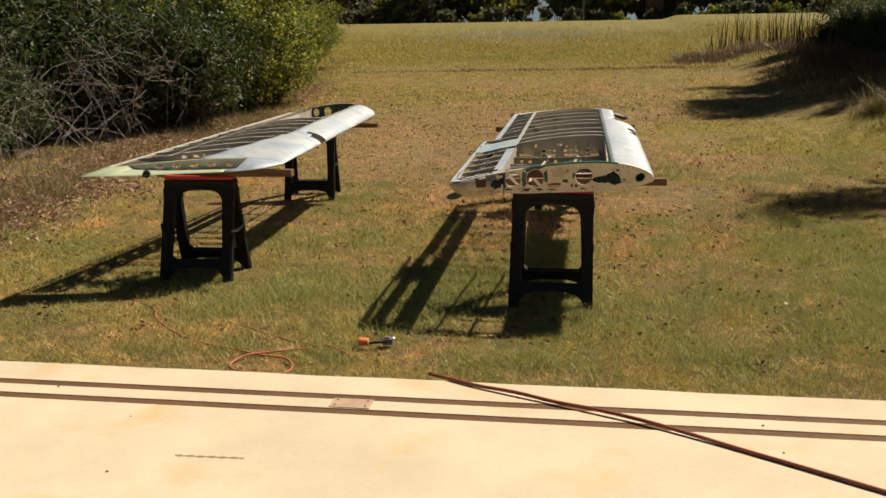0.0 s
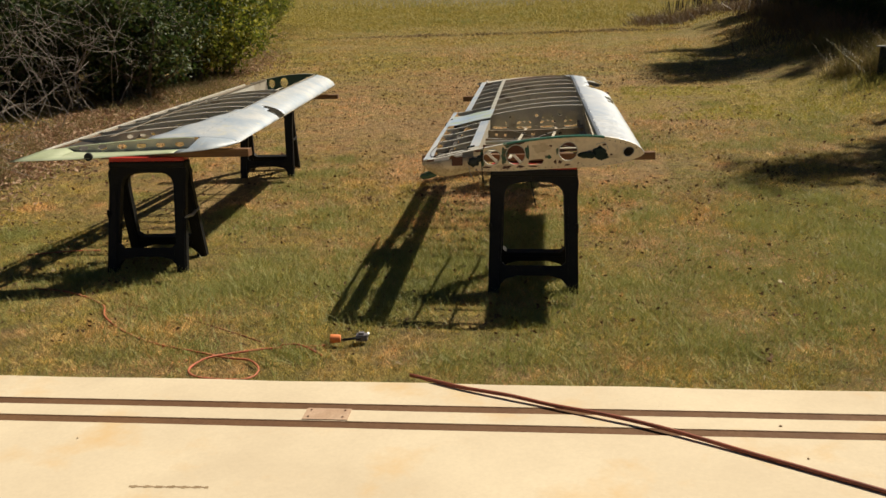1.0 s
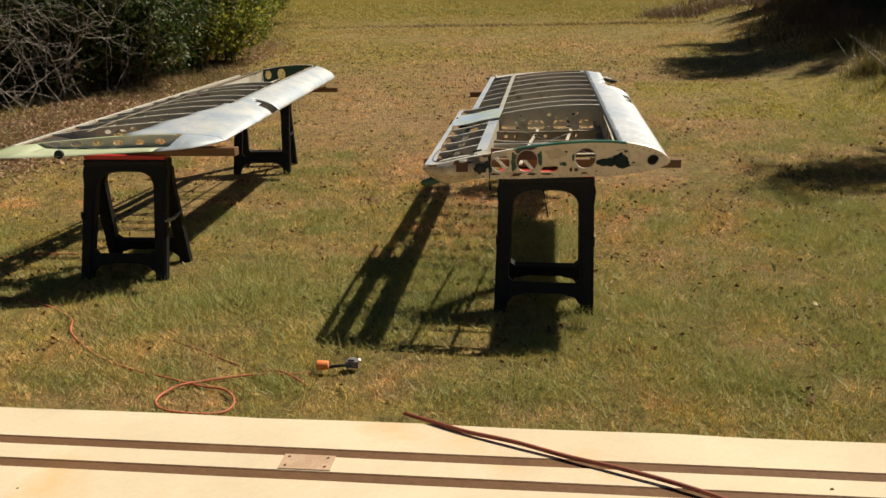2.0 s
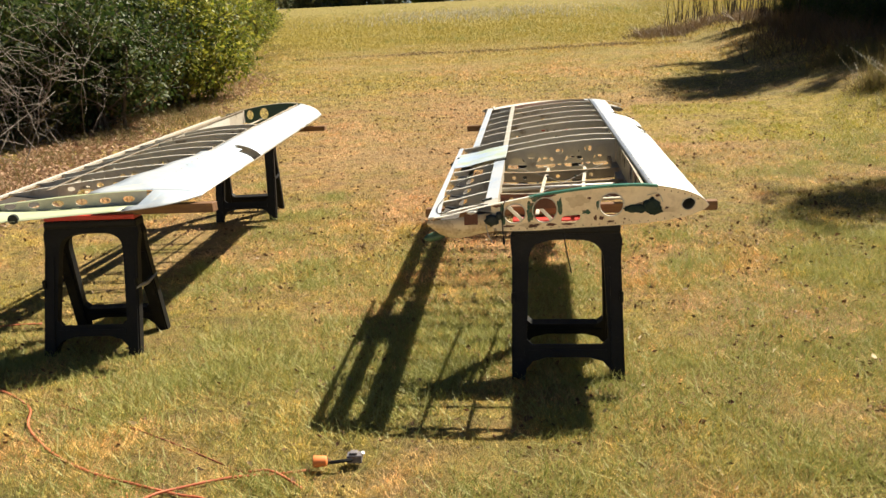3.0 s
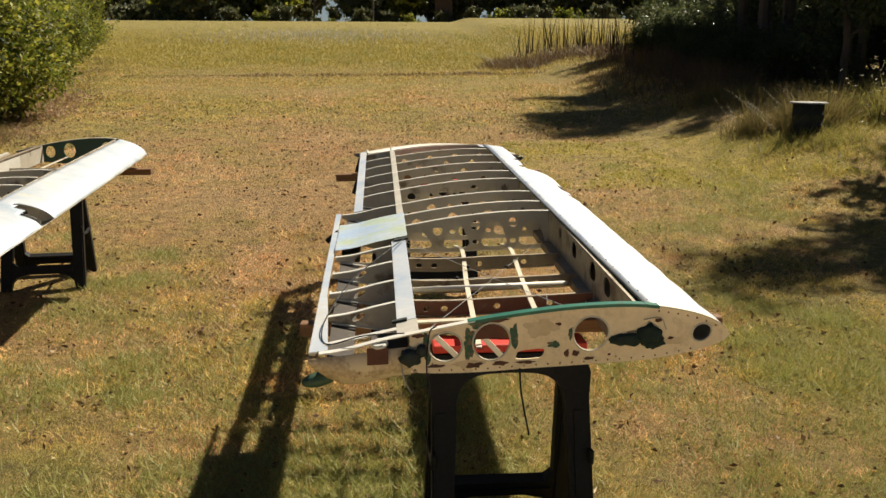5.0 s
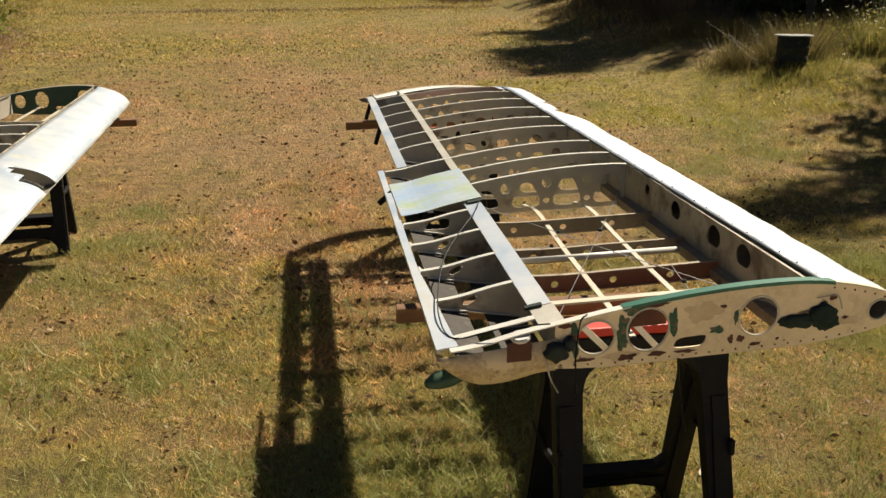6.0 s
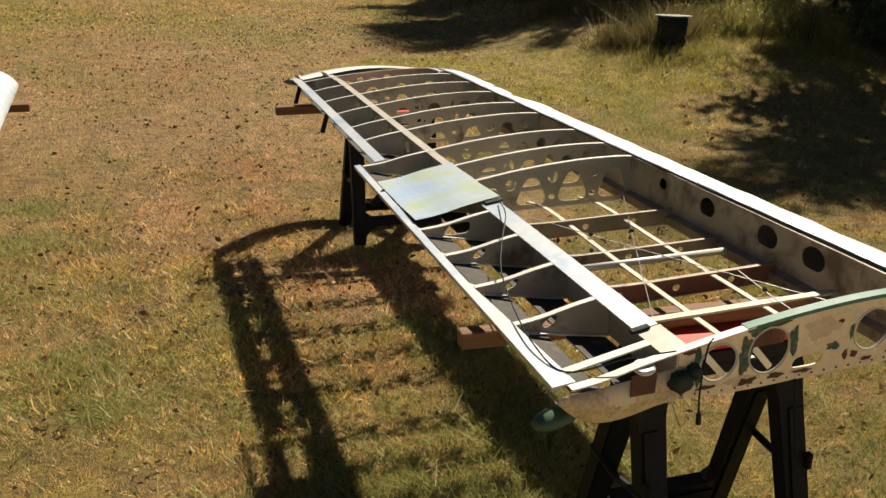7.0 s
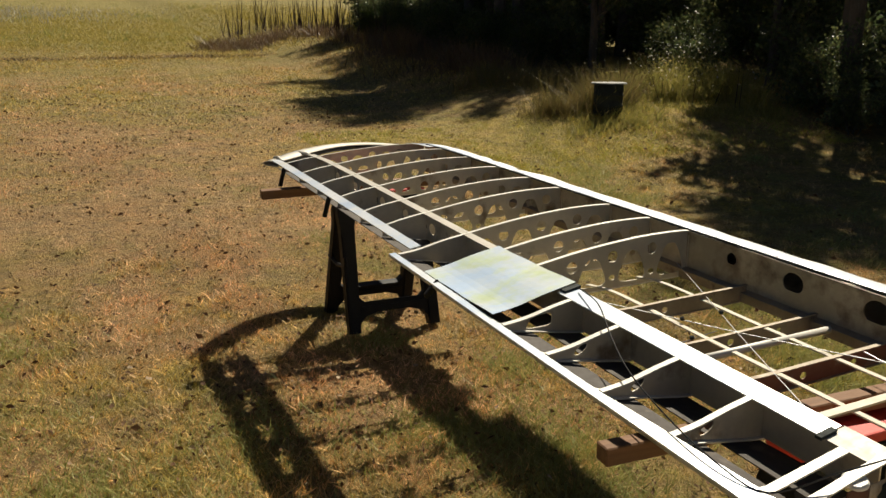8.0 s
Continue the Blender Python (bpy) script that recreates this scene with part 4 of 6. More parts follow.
    rows = [[bm.verts.new(f.at(u, -0.012, w_top(u) * 0.45 - 0.004)), bm.verts.new(f.at(u, -0.016, (sag(u) + w_top(u) * 0.4) / 2 - 0.01)), bm.verts.new(f.at(u, 0.0, sag(u) - 0.02 * math.sin(math.pi * min(1, u / 0.29 + 0.15)))), bm.verts.new(f.at(u, 0.05, sag(u) - 0.02 * math.sin(math.pi * min(1, u / 0.29))))] for u in us]
    for a, b in zip(rows, rows[1:]):
        for k in range(3):
            bm.faces.new((a[k], b[k], b[k + 1], a[k + 1]))
    ob = part("aft_fairing", bm, FAIRING, wing, "curved beige sheet below the trailing edge", smooth=True)
    ob.modifiers.new("sheet", "SOLIDIFY").thickness = 0.002
    for u, v, w, sx, sz in ((0.286, -0.020, -0.012, 0.030, 0.024), (0.318, -0.018, 0.006, 0.015, 0.018)):
        bm = bmesh.new()
        bmesh.ops.create_icosphere(bm, subdivisions=3, radius=1.0)
        for vert in bm.verts:
            k = 1 + 0.35 * noise.noise(vert.co * 2.2 + Vector((u * 9, 0, 0)))
            vert.co = f.at(u, v, w) + Vector((vert.co.x * sx, vert.co.y * 0.02, vert.co.z * sz)) * k
        part("torn_fabric", bm, DARK, rr, "dark scrap of torn fabric", smooth=True)
    bm = bmesh.new()
    box_between(bm, [f.at(u, -0.018 + d, w) for w, d in ((-0.028, 0.0), (0.022, 0.0)) for u, d in ((0.165, d), (0.225, d), (0.225, d + 0.003), (0.165, d + 0.003))])
    part("maroon_tab", bm, RUSTDARK, rr, "dark maroon metal tab")
    bm = bmesh.new()
    bmesh.ops.create_cone(bm, cap_ends=True, segments=20, radius1=0.026, radius2=0.024, depth=0.010, matrix=Matrix.Translation(f.at(0.20, -0.004, 0.030)) @ pose(0, 0, 0, 14, -8, 0))
    bevelled(bm, 0.003, 1)
    part("pulley", bm, CAP, rr, "pale cable pulley")
    bm = bmesh.new()
    for cu, cw, su, sw in ((0.905, 0.004, 0.045, 0.018), (0.975, 0.014, 0.036, 0.030), (0.985, -0.008, 0.030, 0.020)):
        geo = bmesh.ops.create_icosphere(bm, subdivisions=3, radius=1.0)
        for vert in geo["verts"]:
            k = 1 + 0.45 * noise.noise(vert.co * 1.9 + Vector((cu * 40, 0, 0))) + 0.2 * noise.noise(vert.co * 5 + Vector((0, cu * 30, 0)))
            vert.co = f.at(cu, -0.012, cw) + Vector((vert.co.x * su, vert.co.y * 0.009, vert.co.z * sw)) * k
    part("torn_fabric", bm, RAG, rr, "dark green fabric scraps", smooth=True)
    # old paint, rust and brown stains left on the root rib, in torn flakes
    def flakes(name, text, mat, lift, spots):
        for cu, cw, ru, rw in spots:
            bm = bmesh.new()
            n = 30
            ring = []
            for i in range(n):
                a = 2 * math.pi * i / n
                k = 0.9 + 0.55 * noise.noise(Vector((math.cos(a) * 1.2 + cu * 50, math.sin(a) * 1.2, cw * 60))) + 0.22 * noise.noise(Vector((math.cos(a) * 6, math.sin(a) * 6, cu * 70)))
                ring.append(bm.verts.new(f.at(cu + ru * k * math.cos(a), lift, cw + rw * k * math.sin(a))))
            bm.faces.new(ring)
            part(name, bm, mat, rr, text)

    flakes("stain_patch", "brown stain", STAIN, -0.0068, ((0.66, 0.05, 0.05, 0.028), (0.45, -0.045, 0.05, 0.014), (1.05, -0.01, 0.04, 0.01)))
    flakes("paint_flake", "flake of old green paint", FLAKE, -0.0072, ((0.335, 0.01, 0.013, 0.048), (0.452, 0.018, 0.021, 0.046), (0.583, 0.03, 0.014, 0.04), (0.695, 0.0, 0.020, 0.011), (0.745, 0.03, 0.007, 0.02), (0.48, 0.07, 0.025, 0.010)))
    flakes("rust_blotch", "dark red rust blotch", RUSTDARK, -0.0076, ((0.525, 0.082, 0.045, 0.008), (0.36, -0.046, 0.026, 0.006), (0.47, -0.050, 0.022, 0.010), (0.545, -0.048, 0.022, 0.008), (0.62, -0.050, 0.030, 0.005), (0.735, -0.030, 0.007, 0.013), (0.762, -0.030, 0.010, 0.009), (0.80, -0.048, 0.018, 0.005), (0.31, 0.048, 0.02, 0.007), (0.86, -0.04, 0.006, 0.004), (0.71, 0.06, 0.008, 0.005), (1.0, 0.055, 0.012, 0.006), (1.04, 0.0, 0.01, 0.005)))
    bm = bmesh.new()
    box_between(bm, [f.at(u, v, w) for v, w in ((0.012, 0.02), (0.012, 0.075)) for u, v, w in ((0.465, v, w), (0.572, v, w), (0.572, v + 0.004, w), (0.465, v + 0.004, w))])
    part("backing_plate", bm, RUSTDARK, rr, "dark rusty backing plate")
    rivets(rr, f, [f.at(u, -0.0065, w_bot(u) + 0.006) for u in np.linspace(0.3, 1.1, 24)] + [f.at(u, -0.0065, w_top(u) - 0.012) for u in np.linspace(1.0, 1.17, 7)], 0.003, CHANNEL)
    rivets(wing, f, [f.at(0.982 - 0.0155 * v, v, w_top(0.982 - 0.0155 * v) + 0.003) for v in np.arange(0.05, 3.5, 0.09)], 0.0028)
    bm = bmesh.new()
    sweep(bm, [f.at(0.960 - 0.0155 * v, v, w_top(0.96 - 0.0155 * v) + 0.002) for v in np.linspace(0.0, 3.5, 14)], 0.004, 6)
    part("skin_lip", bm, DARK, wing, "dark seam along the skin's edge")
    # hanging bits
    for u, v, l, dx in ((0.085, 3.5, 0.09, -0.02), (0.085, 2.75, 0.085, -0.03), (0.02, 1.45, 0.06, -0.06)):
        bm = bmesh.new()
        p = f.at(u, v, 0.0)
        m = Matrix.Translation(p) @ pose(0, 0, 0, 0, 18 if l > 0.07 else 55, 20)
        box(bm, -0.012, 0.012, -0.006, 0.006, -l, 0.012, m)
        bevelled(bm, 0.004, 1)
        part("hinge_bracket", bm, BLACK, wing, "dark hinge bracket hanging from the edge")
    bm = bmesh.new()
    bmesh.ops.create_icosphere(bm, subdivisions=3, radius=1.0)
    for vert in bm.verts:
        vert.co = f.at(0.028, 0.05, -0.088) + Vector((vert.co.x * 0.055, vert.co.y * 0.03, vert.co.z * 0.022 + vert.co.x * 0.012))
    part("flap_horn", bm, OLIVE, wing, "green painted horn below the root", smooth=True)
    for pts, rad, mat in (
        ([(0.30, 1.06, w_top(0.3) + 0.012), (0.255, 0.9, w_top(0.25) + 0.03), (0.17, 0.72, 0.06), (0.10, 0.55, 0.045), (0.055, 0.36, 0.03), (0.03, 0.18, 0.02), (0.05, 0.06, 0.012), (0.16, 0.0, 0.055), (0.27, -0.012, 0.06)], 0.0020, BLACK),
        ([(0.36, -0.012, 0.075), (0.34, -0.024, 0.06), (0.332, -0.026, -0.03), (0.337, -0.026, -0.10)], 0.0022, BLACK),
        ([(0.337, -0.026, -0.095), (0.339, -0.026, -0.122)], 0.006, BLACK),
        ([(0.26, -0.02, -0.03), (0.27, -0.03, -0.075), (0.29, -0.03, -0.115)], 0.0022, STEEL),
        ([(0.60, -0.01, -0.066), (0.605, -0.02, -0.14), (0.63, -0.022, -0.27)], 0.003, BLACK),
        ([(0.955, -0.01, 0.06), (1.0, -0.022, 0.068), (1.02, -0.02, 0.03)], 0.0018, STEEL),
    ):
        bm = bmesh.new()
        sweep(bm, smooth_path([f.at(*p) for p in pts], 5), rad, 5)
        part("cable", bm, mat, wing)
    tip_bow(wing, f, [(0.030, 3.77, -0.012), (0.13, 3.88, -0.006), (0.26, 4.02, 0.004), (0.45, 4.17, 0.012), (0.65, 4.24, 0.016), (0.85, 4.22, 0.016), (1.0, 4.12, 0.010), (1.1, 3.97, 0.004), (1.17, 3.78, 0.0), (1.2, 3.6, 0.0)], 0.17)
    for u, v0, v1, w in ((0.13, 3.70, 3.86, 0.012), (0.30, 3.6, 4.03, 0.03), (0.945, 3.6, 4.13, 0.06)):
        bm = bmesh.new()
        a, b = f.at(u, v0, w), f.at(u, v1, 0.006)
        sweep(bm, [a, a.lerp(b, 0.5) + Vector((0, 0, 0.012)), b], 0.010, 6)
        part("tip_brace", bm, OLDCAP, wing)
    return wing, f


def left_wing():
    wing = thing("aircraft_wing", "uncovered aluminium aircraft wing with a pale green tip on sawhorses", "aircraft wing", group="dismantled wings")
    L = 3.40
    f = WingFrame((-3.33, 9.15, 0.975), (-2.42, 9.20, 0.955), (-3.36, 5.75, 0.822), (-2.17, 6.05, 0.832), L, ((0.0, 1.0), (1.5, 0.95), (2.4, 0.85), (3.0, 0.65), (3.4, 0.42), (3.8, 0.3)))
    ribs = [1.30, 1.53, 1.75, 2.05, 2.28, 2.53, 2.79, 3.05]
    common_wing(wing, f, ribs, 9.0, strip=FLANGE)
    skin(wing, "leading_edge_skin", f, [(0.0, 3.40)], CHALK, "dented bright aluminium leading edge with an open gap", missing=((2.14, 2.22, 1.05), (2.22, 2.31, 1.10)), inner=(0.98, 0.935), low=0.95, flare=lambda v: 0.0 if v < 2.42 else 0.035 + 0.26 * min(1.0, (v - 2.42) / 0.9) ** 1.3 + 0.012 * math.sin(v * 19))
    bm = bmesh.new()
    span_box(bm, f, 0.0, 0.018, 0.05, 3.40, lambda u: w_top(u) - 0.003, lambda u: w_top(u) + 0.002, 12)
    te = part("trailing_edge", bm, CAP, wing, "narrow pale edge strip")
    bm = bmesh.new()
    span_box(bm, f, 0.018, 0.030, 0.05, 3.40, lambda u: w_top(u) - 0.018, lambda u: w_top(u) - 0.004, 12)
    part("edge_web", bm, ALU_DULL, te)
    bm = bmesh.new()
    plate(bm, [(v, -0.03) for v in np.linspace(0.40, 1.2, 5)] + [(v, 0.04) for v in np.linspace(1.2, 0.40, 5)], [ring_of(0.95, 0.01, 0.018, 0.018), ring_of(1.1, 0.01, 0.016, 0.016)], lambda v, w, d: f.at(0.306 + d, v, w), 0.003)
    part("flap_spar", bm, CAP, wing, "white channel with holes by the root")
    root = [(u, w_bot(u) - 0.003) for u in np.linspace(0.06, 1.2, 20)] + [(1.214, 0)] + [(u, w_top(u) + 0.003) for u in np.linspace(1.2, 0.06, 24)]
    hs = [ring_of(0.36, 0.008, 0.042, 0.04, 18), ring_of(0.53, 0.018, 0.052, 0.050, 20), ring_of(0.86, 0.03, 0.052, 0.05, 20), rounded([(0.63, -0.042), (0.74, -0.042), (0.74, -0.018), (0.63, -0.018)], 0.35)]
    bm = bmesh.new()
    plate(bm, root, hs, lambda u, w, d: f.at(u, d, w), 0.004)
    part("root_rib", bm, OLIVE, wing, "dark green root rib with round holes")
    bm = bmesh.new()
    add_strip(bm, f, np.linspace(0.06, 0.95, 24), 0.0, 0.012, 0.003)
    part("root_cap", bm, ALU_DULL, wing)
    # tip rib and tip fairing
    bm = bmesh.new()
    hs = [ring_of(u, 0.006, 0.030, 0.040, 14) for u in (0.24, 0.36, 0.48, 0.60, 0.72, 0.84)]
    plate(bm, rib_outline(0.14, 0.935), hs, lambda u, w, d: f.at(u, 3.40 + d, w), 0.003)
    for u0, u1 in ((0.06, 0.15), (0.19, 0.29)):
        sheet = bmesh.new()
        span_box(sheet, f, u0, u1, 0.1, 1.48, lambda u: w_bot(u) - 0.006, lambda u: w_bot(u) - 0.003, 6)
        part("lower_stringer", sheet, ALU_DULL, wing)
    slots = []
    for a, b in zip(ribs[1:], ribs[2:] + [3.34]):
        m = (a + b) / 2
        slots += [ring_of(0.150, m - 0.046, 0.016, 0.034, 12), ring_of(0.222, m + 0.046, 0.014, 0.034, 12)]
    # lower sheet added for the broad cast band, coloured dark as bay shade
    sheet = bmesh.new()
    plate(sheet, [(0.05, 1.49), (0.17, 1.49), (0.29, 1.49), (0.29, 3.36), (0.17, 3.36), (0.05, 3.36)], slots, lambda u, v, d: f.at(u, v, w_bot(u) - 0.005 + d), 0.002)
    part("lower_sheet", sheet, BAY_SHADE, wing, "lower sheet with slots, coloured dark as if shaded")
    r = part("tip_rib", bm, ALU_DULL, wing, "dull tip rib with a row of round holes")
    bm = bmesh.new()
    add_strip(bm, f, np.linspace(0.14, 0.935, 22), 3.40, 0.012, 0.001)
    part("rib_cap", bm, PRIMER, r)
    tip_cap(wing, f, 3.40, (0.36, 0.26, 0.16), PRIMER, "pale green primed bowed wing tip", CHALK)
    bm = bmesh.new()
    bmesh.ops.create_cone(bm, cap_ends=True, segments=14, radius1=0.026, radius2=0.024, depth=0.02, matrix=Matrix.Translation(f.at(0.40, 3.665, -0.03)) @ pose(0, 0, 0, 90, 0, 18))
    part("lamp_socket", bm, DARK, wing, "dark round lamp socket in the tip")
    bm = bmesh.new()
    rivets(wing, f, [f.at(0.958, v, w_top(0.958) + 0.003) for v in np.arange(0.05, 3.5, 0.09)], 0.0028)
    bm.free()
    for v in (0.56, 0.80, 1.08):
        bm = bmesh.new()
        span_box(bm, f, 0.305, 0.93, v - 0.004, v + 0.004, lambda u: w_bot(u) + 0.003, lambda u: w_bot(u) + 0.05, 2)
        part("cross_channel", bm, ALU_DULL, wing)
    for u in (0.49, 0.68):
        bm = bmesh.new()
        span_box(bm, f, u, u + 0.022, 0.0, 1.3, -0.03, -0.026, 4)
        part("span_strip", bm, TAN, wing, "pale tan stiffener strip across the tank bay")
    bm = bmesh.new()
    span_box(bm, f, 0.245, 0.312, 0.05, 1.3, lambda u: w_top(u) - 0.002, lambda u: w_top(u) + 0.0015, 8)
    part("rear_cap_sheet", bm, FLANGE, wing)
    bm = bmesh.new()
    sweep(bm, [f.at(0.31, 0.70, -0.022), f.at(0.93, 0.70, -0.022)], 0.0105, 8)
    part("drag_tube", bm, CAP, wing, "bright drag tube", smooth=True)
    return wing, f


RIGHT, RF = right_wing()
LEFT, LFR = left_wing()
build_plank((-0.935, 5.905, 0.776), (0.450, 5.85, 0.812), 0.046, 0.044, "sawn pine plank under the wing root")
build_plank((-1.085, 8.86, 0.866), (0.25, 8.815, 0.902), 0.060, 0.046, "sawn pine plank under the wing tip")
build_plank((-3.15, 6.07, 0.768), (-2.09, 6.02, 0.798), 0.060, 0.050, "sawn pine plank under the green wing tip")
build_plank((-3.6, 9.02, 0.862), (-2.36, 9.1, 0.872), 0.088, 0.04, "sawn pine plank under the green root rib")


# ---- hose, cord and small things ----
def build_line(name, pts, rad, material, label, category, sides=8, steps=6):
    bm = bmesh.new()
    sweep(bm, smooth_path(pts, steps), rad, sides)
    return tagged(link_bm(name, bm, material, True), label, category)


build_line("air_hose", [(-0.70, 4.212, 0.057), (-0.57, 4.15, 0.060), (-0.438, 4.092, 0.061), (-0.25, 4.028, 0.067), (-0.058, 3.959, 0.063), (0.13, 3.893, 0.068), (0.321, 3.82, 0.066), (0.49, 3.737, 0.063), (0.667, 3.643, 0.0592), (0.9, 3.516, 0.059), (1.137, 3.384, 0.059), (1.6, 3.13, 0.059), (2.3, 2.8, 0.059)], 0.0085, HOSE, "dark red rubber air hose across the slab", "hose")
build_line("extension_cord", [(-3.33, 5.41, 0.004), (-3.10, 5.365, 0.007), (-2.88, 5.26, 0.007), (-2.693, 5.113, 0.011), (-2.58, 4.93, 0.015), (-2.40, 4.765, 0.008), (-2.23, 4.65, 0.005), (-2.06, 4.562, 0.007), (-1.90, 4.50, 0.013), (-1.66, 4.43, 0.010), (-1.52, 4.385, 0.020), (-1.44, 4.29, 0.015), (-1.46, 4.195, 0.010), (-1.60, 4.153, 0.020), (-1.72, 4.19, 0.015), (-1.78, 4.285, 0.010), (-1.74, 4.39, 0.020), (-1.66, 4.465, 0.015), (-1.50, 4.56, 0.012), (-1.34, 4.605, 0.008), (-1.21, 4.64, 0.012)], 0.0056, ORANGE, "orange extension cord looped on the grass", "cord")
build_line("extension_cord", [(-1.44, 4.60, 0.018), (-1.36, 4.602, 0.026), (-1.28, 4.555, 0.026), (-1.20, 4.505, 0.012)], 0.0050, ORANGE, "short end of orange cord lying in the grass", "cord")
build_line("extension_cord", [(-3.867, 6.138, 0.008), (-3.6, 6.23, 0.017), (-3.395, 6.301, 0.010)], 0.0050, ORANGE, "orange cord running through the grass under the wing", "cord")
build_line("thin_cord", [(-2.80, 5.235, 0.003), (-2.503, 5.144, 0.006), (-2.193, 5.007, 0.003), (-1.869, 4.846, 0.001), (-1.509, 4.641, 0.002), (-1.40, 4.60, 0.003)], 0.0034, HOSE, "thin dark red cord in the grass", "cord")


def build_plug():
    ob = thing("cord_plug", "orange cord connector with a grey plug on the grass", "plug", (-1.17, 4.655, 0.035))
    bm = bmesh.new()
    bmesh.ops.create_cone(bm, cap_ends=True, segments=14, radius1=0.024, radius2=0.020, depth=0.052, matrix=pose(0, 0, 0.008, 90, 0, 100))
    bevelled(bm, 0.010, 2)
    part("connector", bm, CONNECTOR, ob, "bright orange socket", smooth=True)
    bm = bmesh.new()
    sweep(bm, smooth_path([(0.03, 0.005, 0.0), (0.08, 0.01, 0.006), (0.12, 0.03, 0.004)], 4), 0.007, 6)
    part("lead", bm, BLACK, ob)
    bm = bmesh.new()
    box(bm, 0.100, 0.158, 0.014, 0.056, -0.014, 0.018, pose(0, 0, 0, 0, 0, 8))
    box(bm, 0.112, 0.142, 0.020, 0.048, 0.019, 0.028, pose(0, 0, 0, 0, 0, 8))
    bevelled(bm, 0.007, 2)
    part("plug_body", bm, GREYPLUG, ob, "dusty grey plug body")
    bm = bmesh.new()
    bmesh.ops.create_cone(bm, cap_ends=True, segments=10, radius1=0.009, radius2=0.007, depth=0.02, matrix=pose(0.152, 0.060, 0.014, 20, 30, 0))
    part("metal_tip", bm, CAP, ob, "pale metal tip")


build_plug()


def build_barrel():
    z = ground_z(4.21, 13.75)
    ob = thing("old_barrel", "dark old barrel with a pale flat lid in the weeds", "barrel", (4.21, 13.75, z - 0.05))
    bm = bmesh.new()
    prof = [(0.0, 0.0), (0.175, 0.0), (0.185, 0.02), (0.18, 0.11), (0.19, 0.12), (0.18, 0.13), (0.18, 0.24), (0.19, 0.25), (0.18, 0.26), (0.18, 0.385), (0.0, 0.385)]
    bmesh.ops.spin(bm, geom=[e for e in _profile(bm, prof)], cent=(0, 0, 0), axis=(0, 0, 1), angle=2 * math.pi, steps=24)
    bmesh.ops.remove_doubles(bm, verts=bm.verts, dist=1e-4)
    part("body", bm, DARK, ob, smooth=True)
    bm = bmesh.new()
    bmesh.ops.create_cone(bm, cap_ends=True, segments=24, radius1=0.225, radius2=0.218, depth=0.014, matrix=pose(0, 0, 0.3975))
    part("lid", bm, LID, ob, "pale flat lid")


def _profile(bm, prof):
    vs = [bm.verts.new((x, 0, z)) for x, z in prof]
    return vs + [bm.edges.new((a, b)) for a, b in zip(vs, vs[1:])]


build_barrel()


# ---- plants ----
def leaf_mesh(name, centres, dirs, sizes, material, rng):
    """Many small folded leaves as one mesh: two triangles each."""
    n = len(centres)
    c, d = np.asarray(centres), np.asarray(dirs)
    d = d / (np.linalg.norm(d, axis=1, keepdims=True) + 1e-9)
    r = rng.normal(size=(n, 3))
    s = np.cross(d, r)
    s /= np.linalg.norm(s, axis=1, keepdims=True) + 1e-9
    nn = np.cross(d, s)
    L = np.asarray(sizes)[:, None]
    a = c - d * L * 0.5
    b = c + s * L * 0.28 + nn * L * 0.08
    e = c + d * L * 0.5
    f = c - s * L * 0.28 + nn * L * 0.08
    verts = np.stack([a, b, e, f], 1).reshape(-1, 3)
    idx = np.arange(n)[:, None] * 4
    tri = np.concatenate([idx + np.array([[0, 1, 2]]), idx + np.array([[0, 2, 3]])], 1).reshape(-1)
    me = bpy.data.meshes.new(name)
    me.vertices.add(len(verts))
    me.vertices.foreach_set("co", verts.astype(np.float32).ravel())
    me.loops.add(len(tri))
    me.loops.foreach_set("vertex_index", tri.astype(np.int32))
    me.polygons.add(len(tri) // 3)
    me.polygons.foreach_set("loop_start", np.arange(0, len(tri), 3, dtype=np.int32))
    me.materials.append(material)
    me.update(calc_edges=True)
    return me


def grow(rng, base, direction, length, radius, depth, out, tips, wander=0.25, kids=(3, 5), spread=0.75, up=0.15):
    """A limb and its branches, as polylines; tips collects leaf-bearing twigs."""
    pts, d, p = [Vector(base)], Vector(direction).normalized(), Vector(base)
    n = 5
    for k in range(n):
        d = (d + Vector((rng.gauss(0, wander), rng.gauss(0, wander), rng.gauss(0, wander) + up)) * 0.35).normalized()
        p = p + d * length / n
        pts.append(p.copy())
    out.append((pts, radius, radius * 0.45))
    if depth == 0:
        tips.append(pts)
        return
    for k in range(rng.randint(*kids)):
        t = rng.uniform(0.35, 1.0)
        q = pts[min(n, max(1, round(t * n)))]
        a = rng.uniform(0, 2 * math.pi)
        side = Vector((math.cos(a), math.sin(a), rng.uniform(-0.1, 0.7)))
        grow(rng, q, d * (1 - spread) + side * spread, length * rng.uniform(0.5, 0.75), radius * 0.5, depth - 1, out, tips, wander, kids, spread, up)


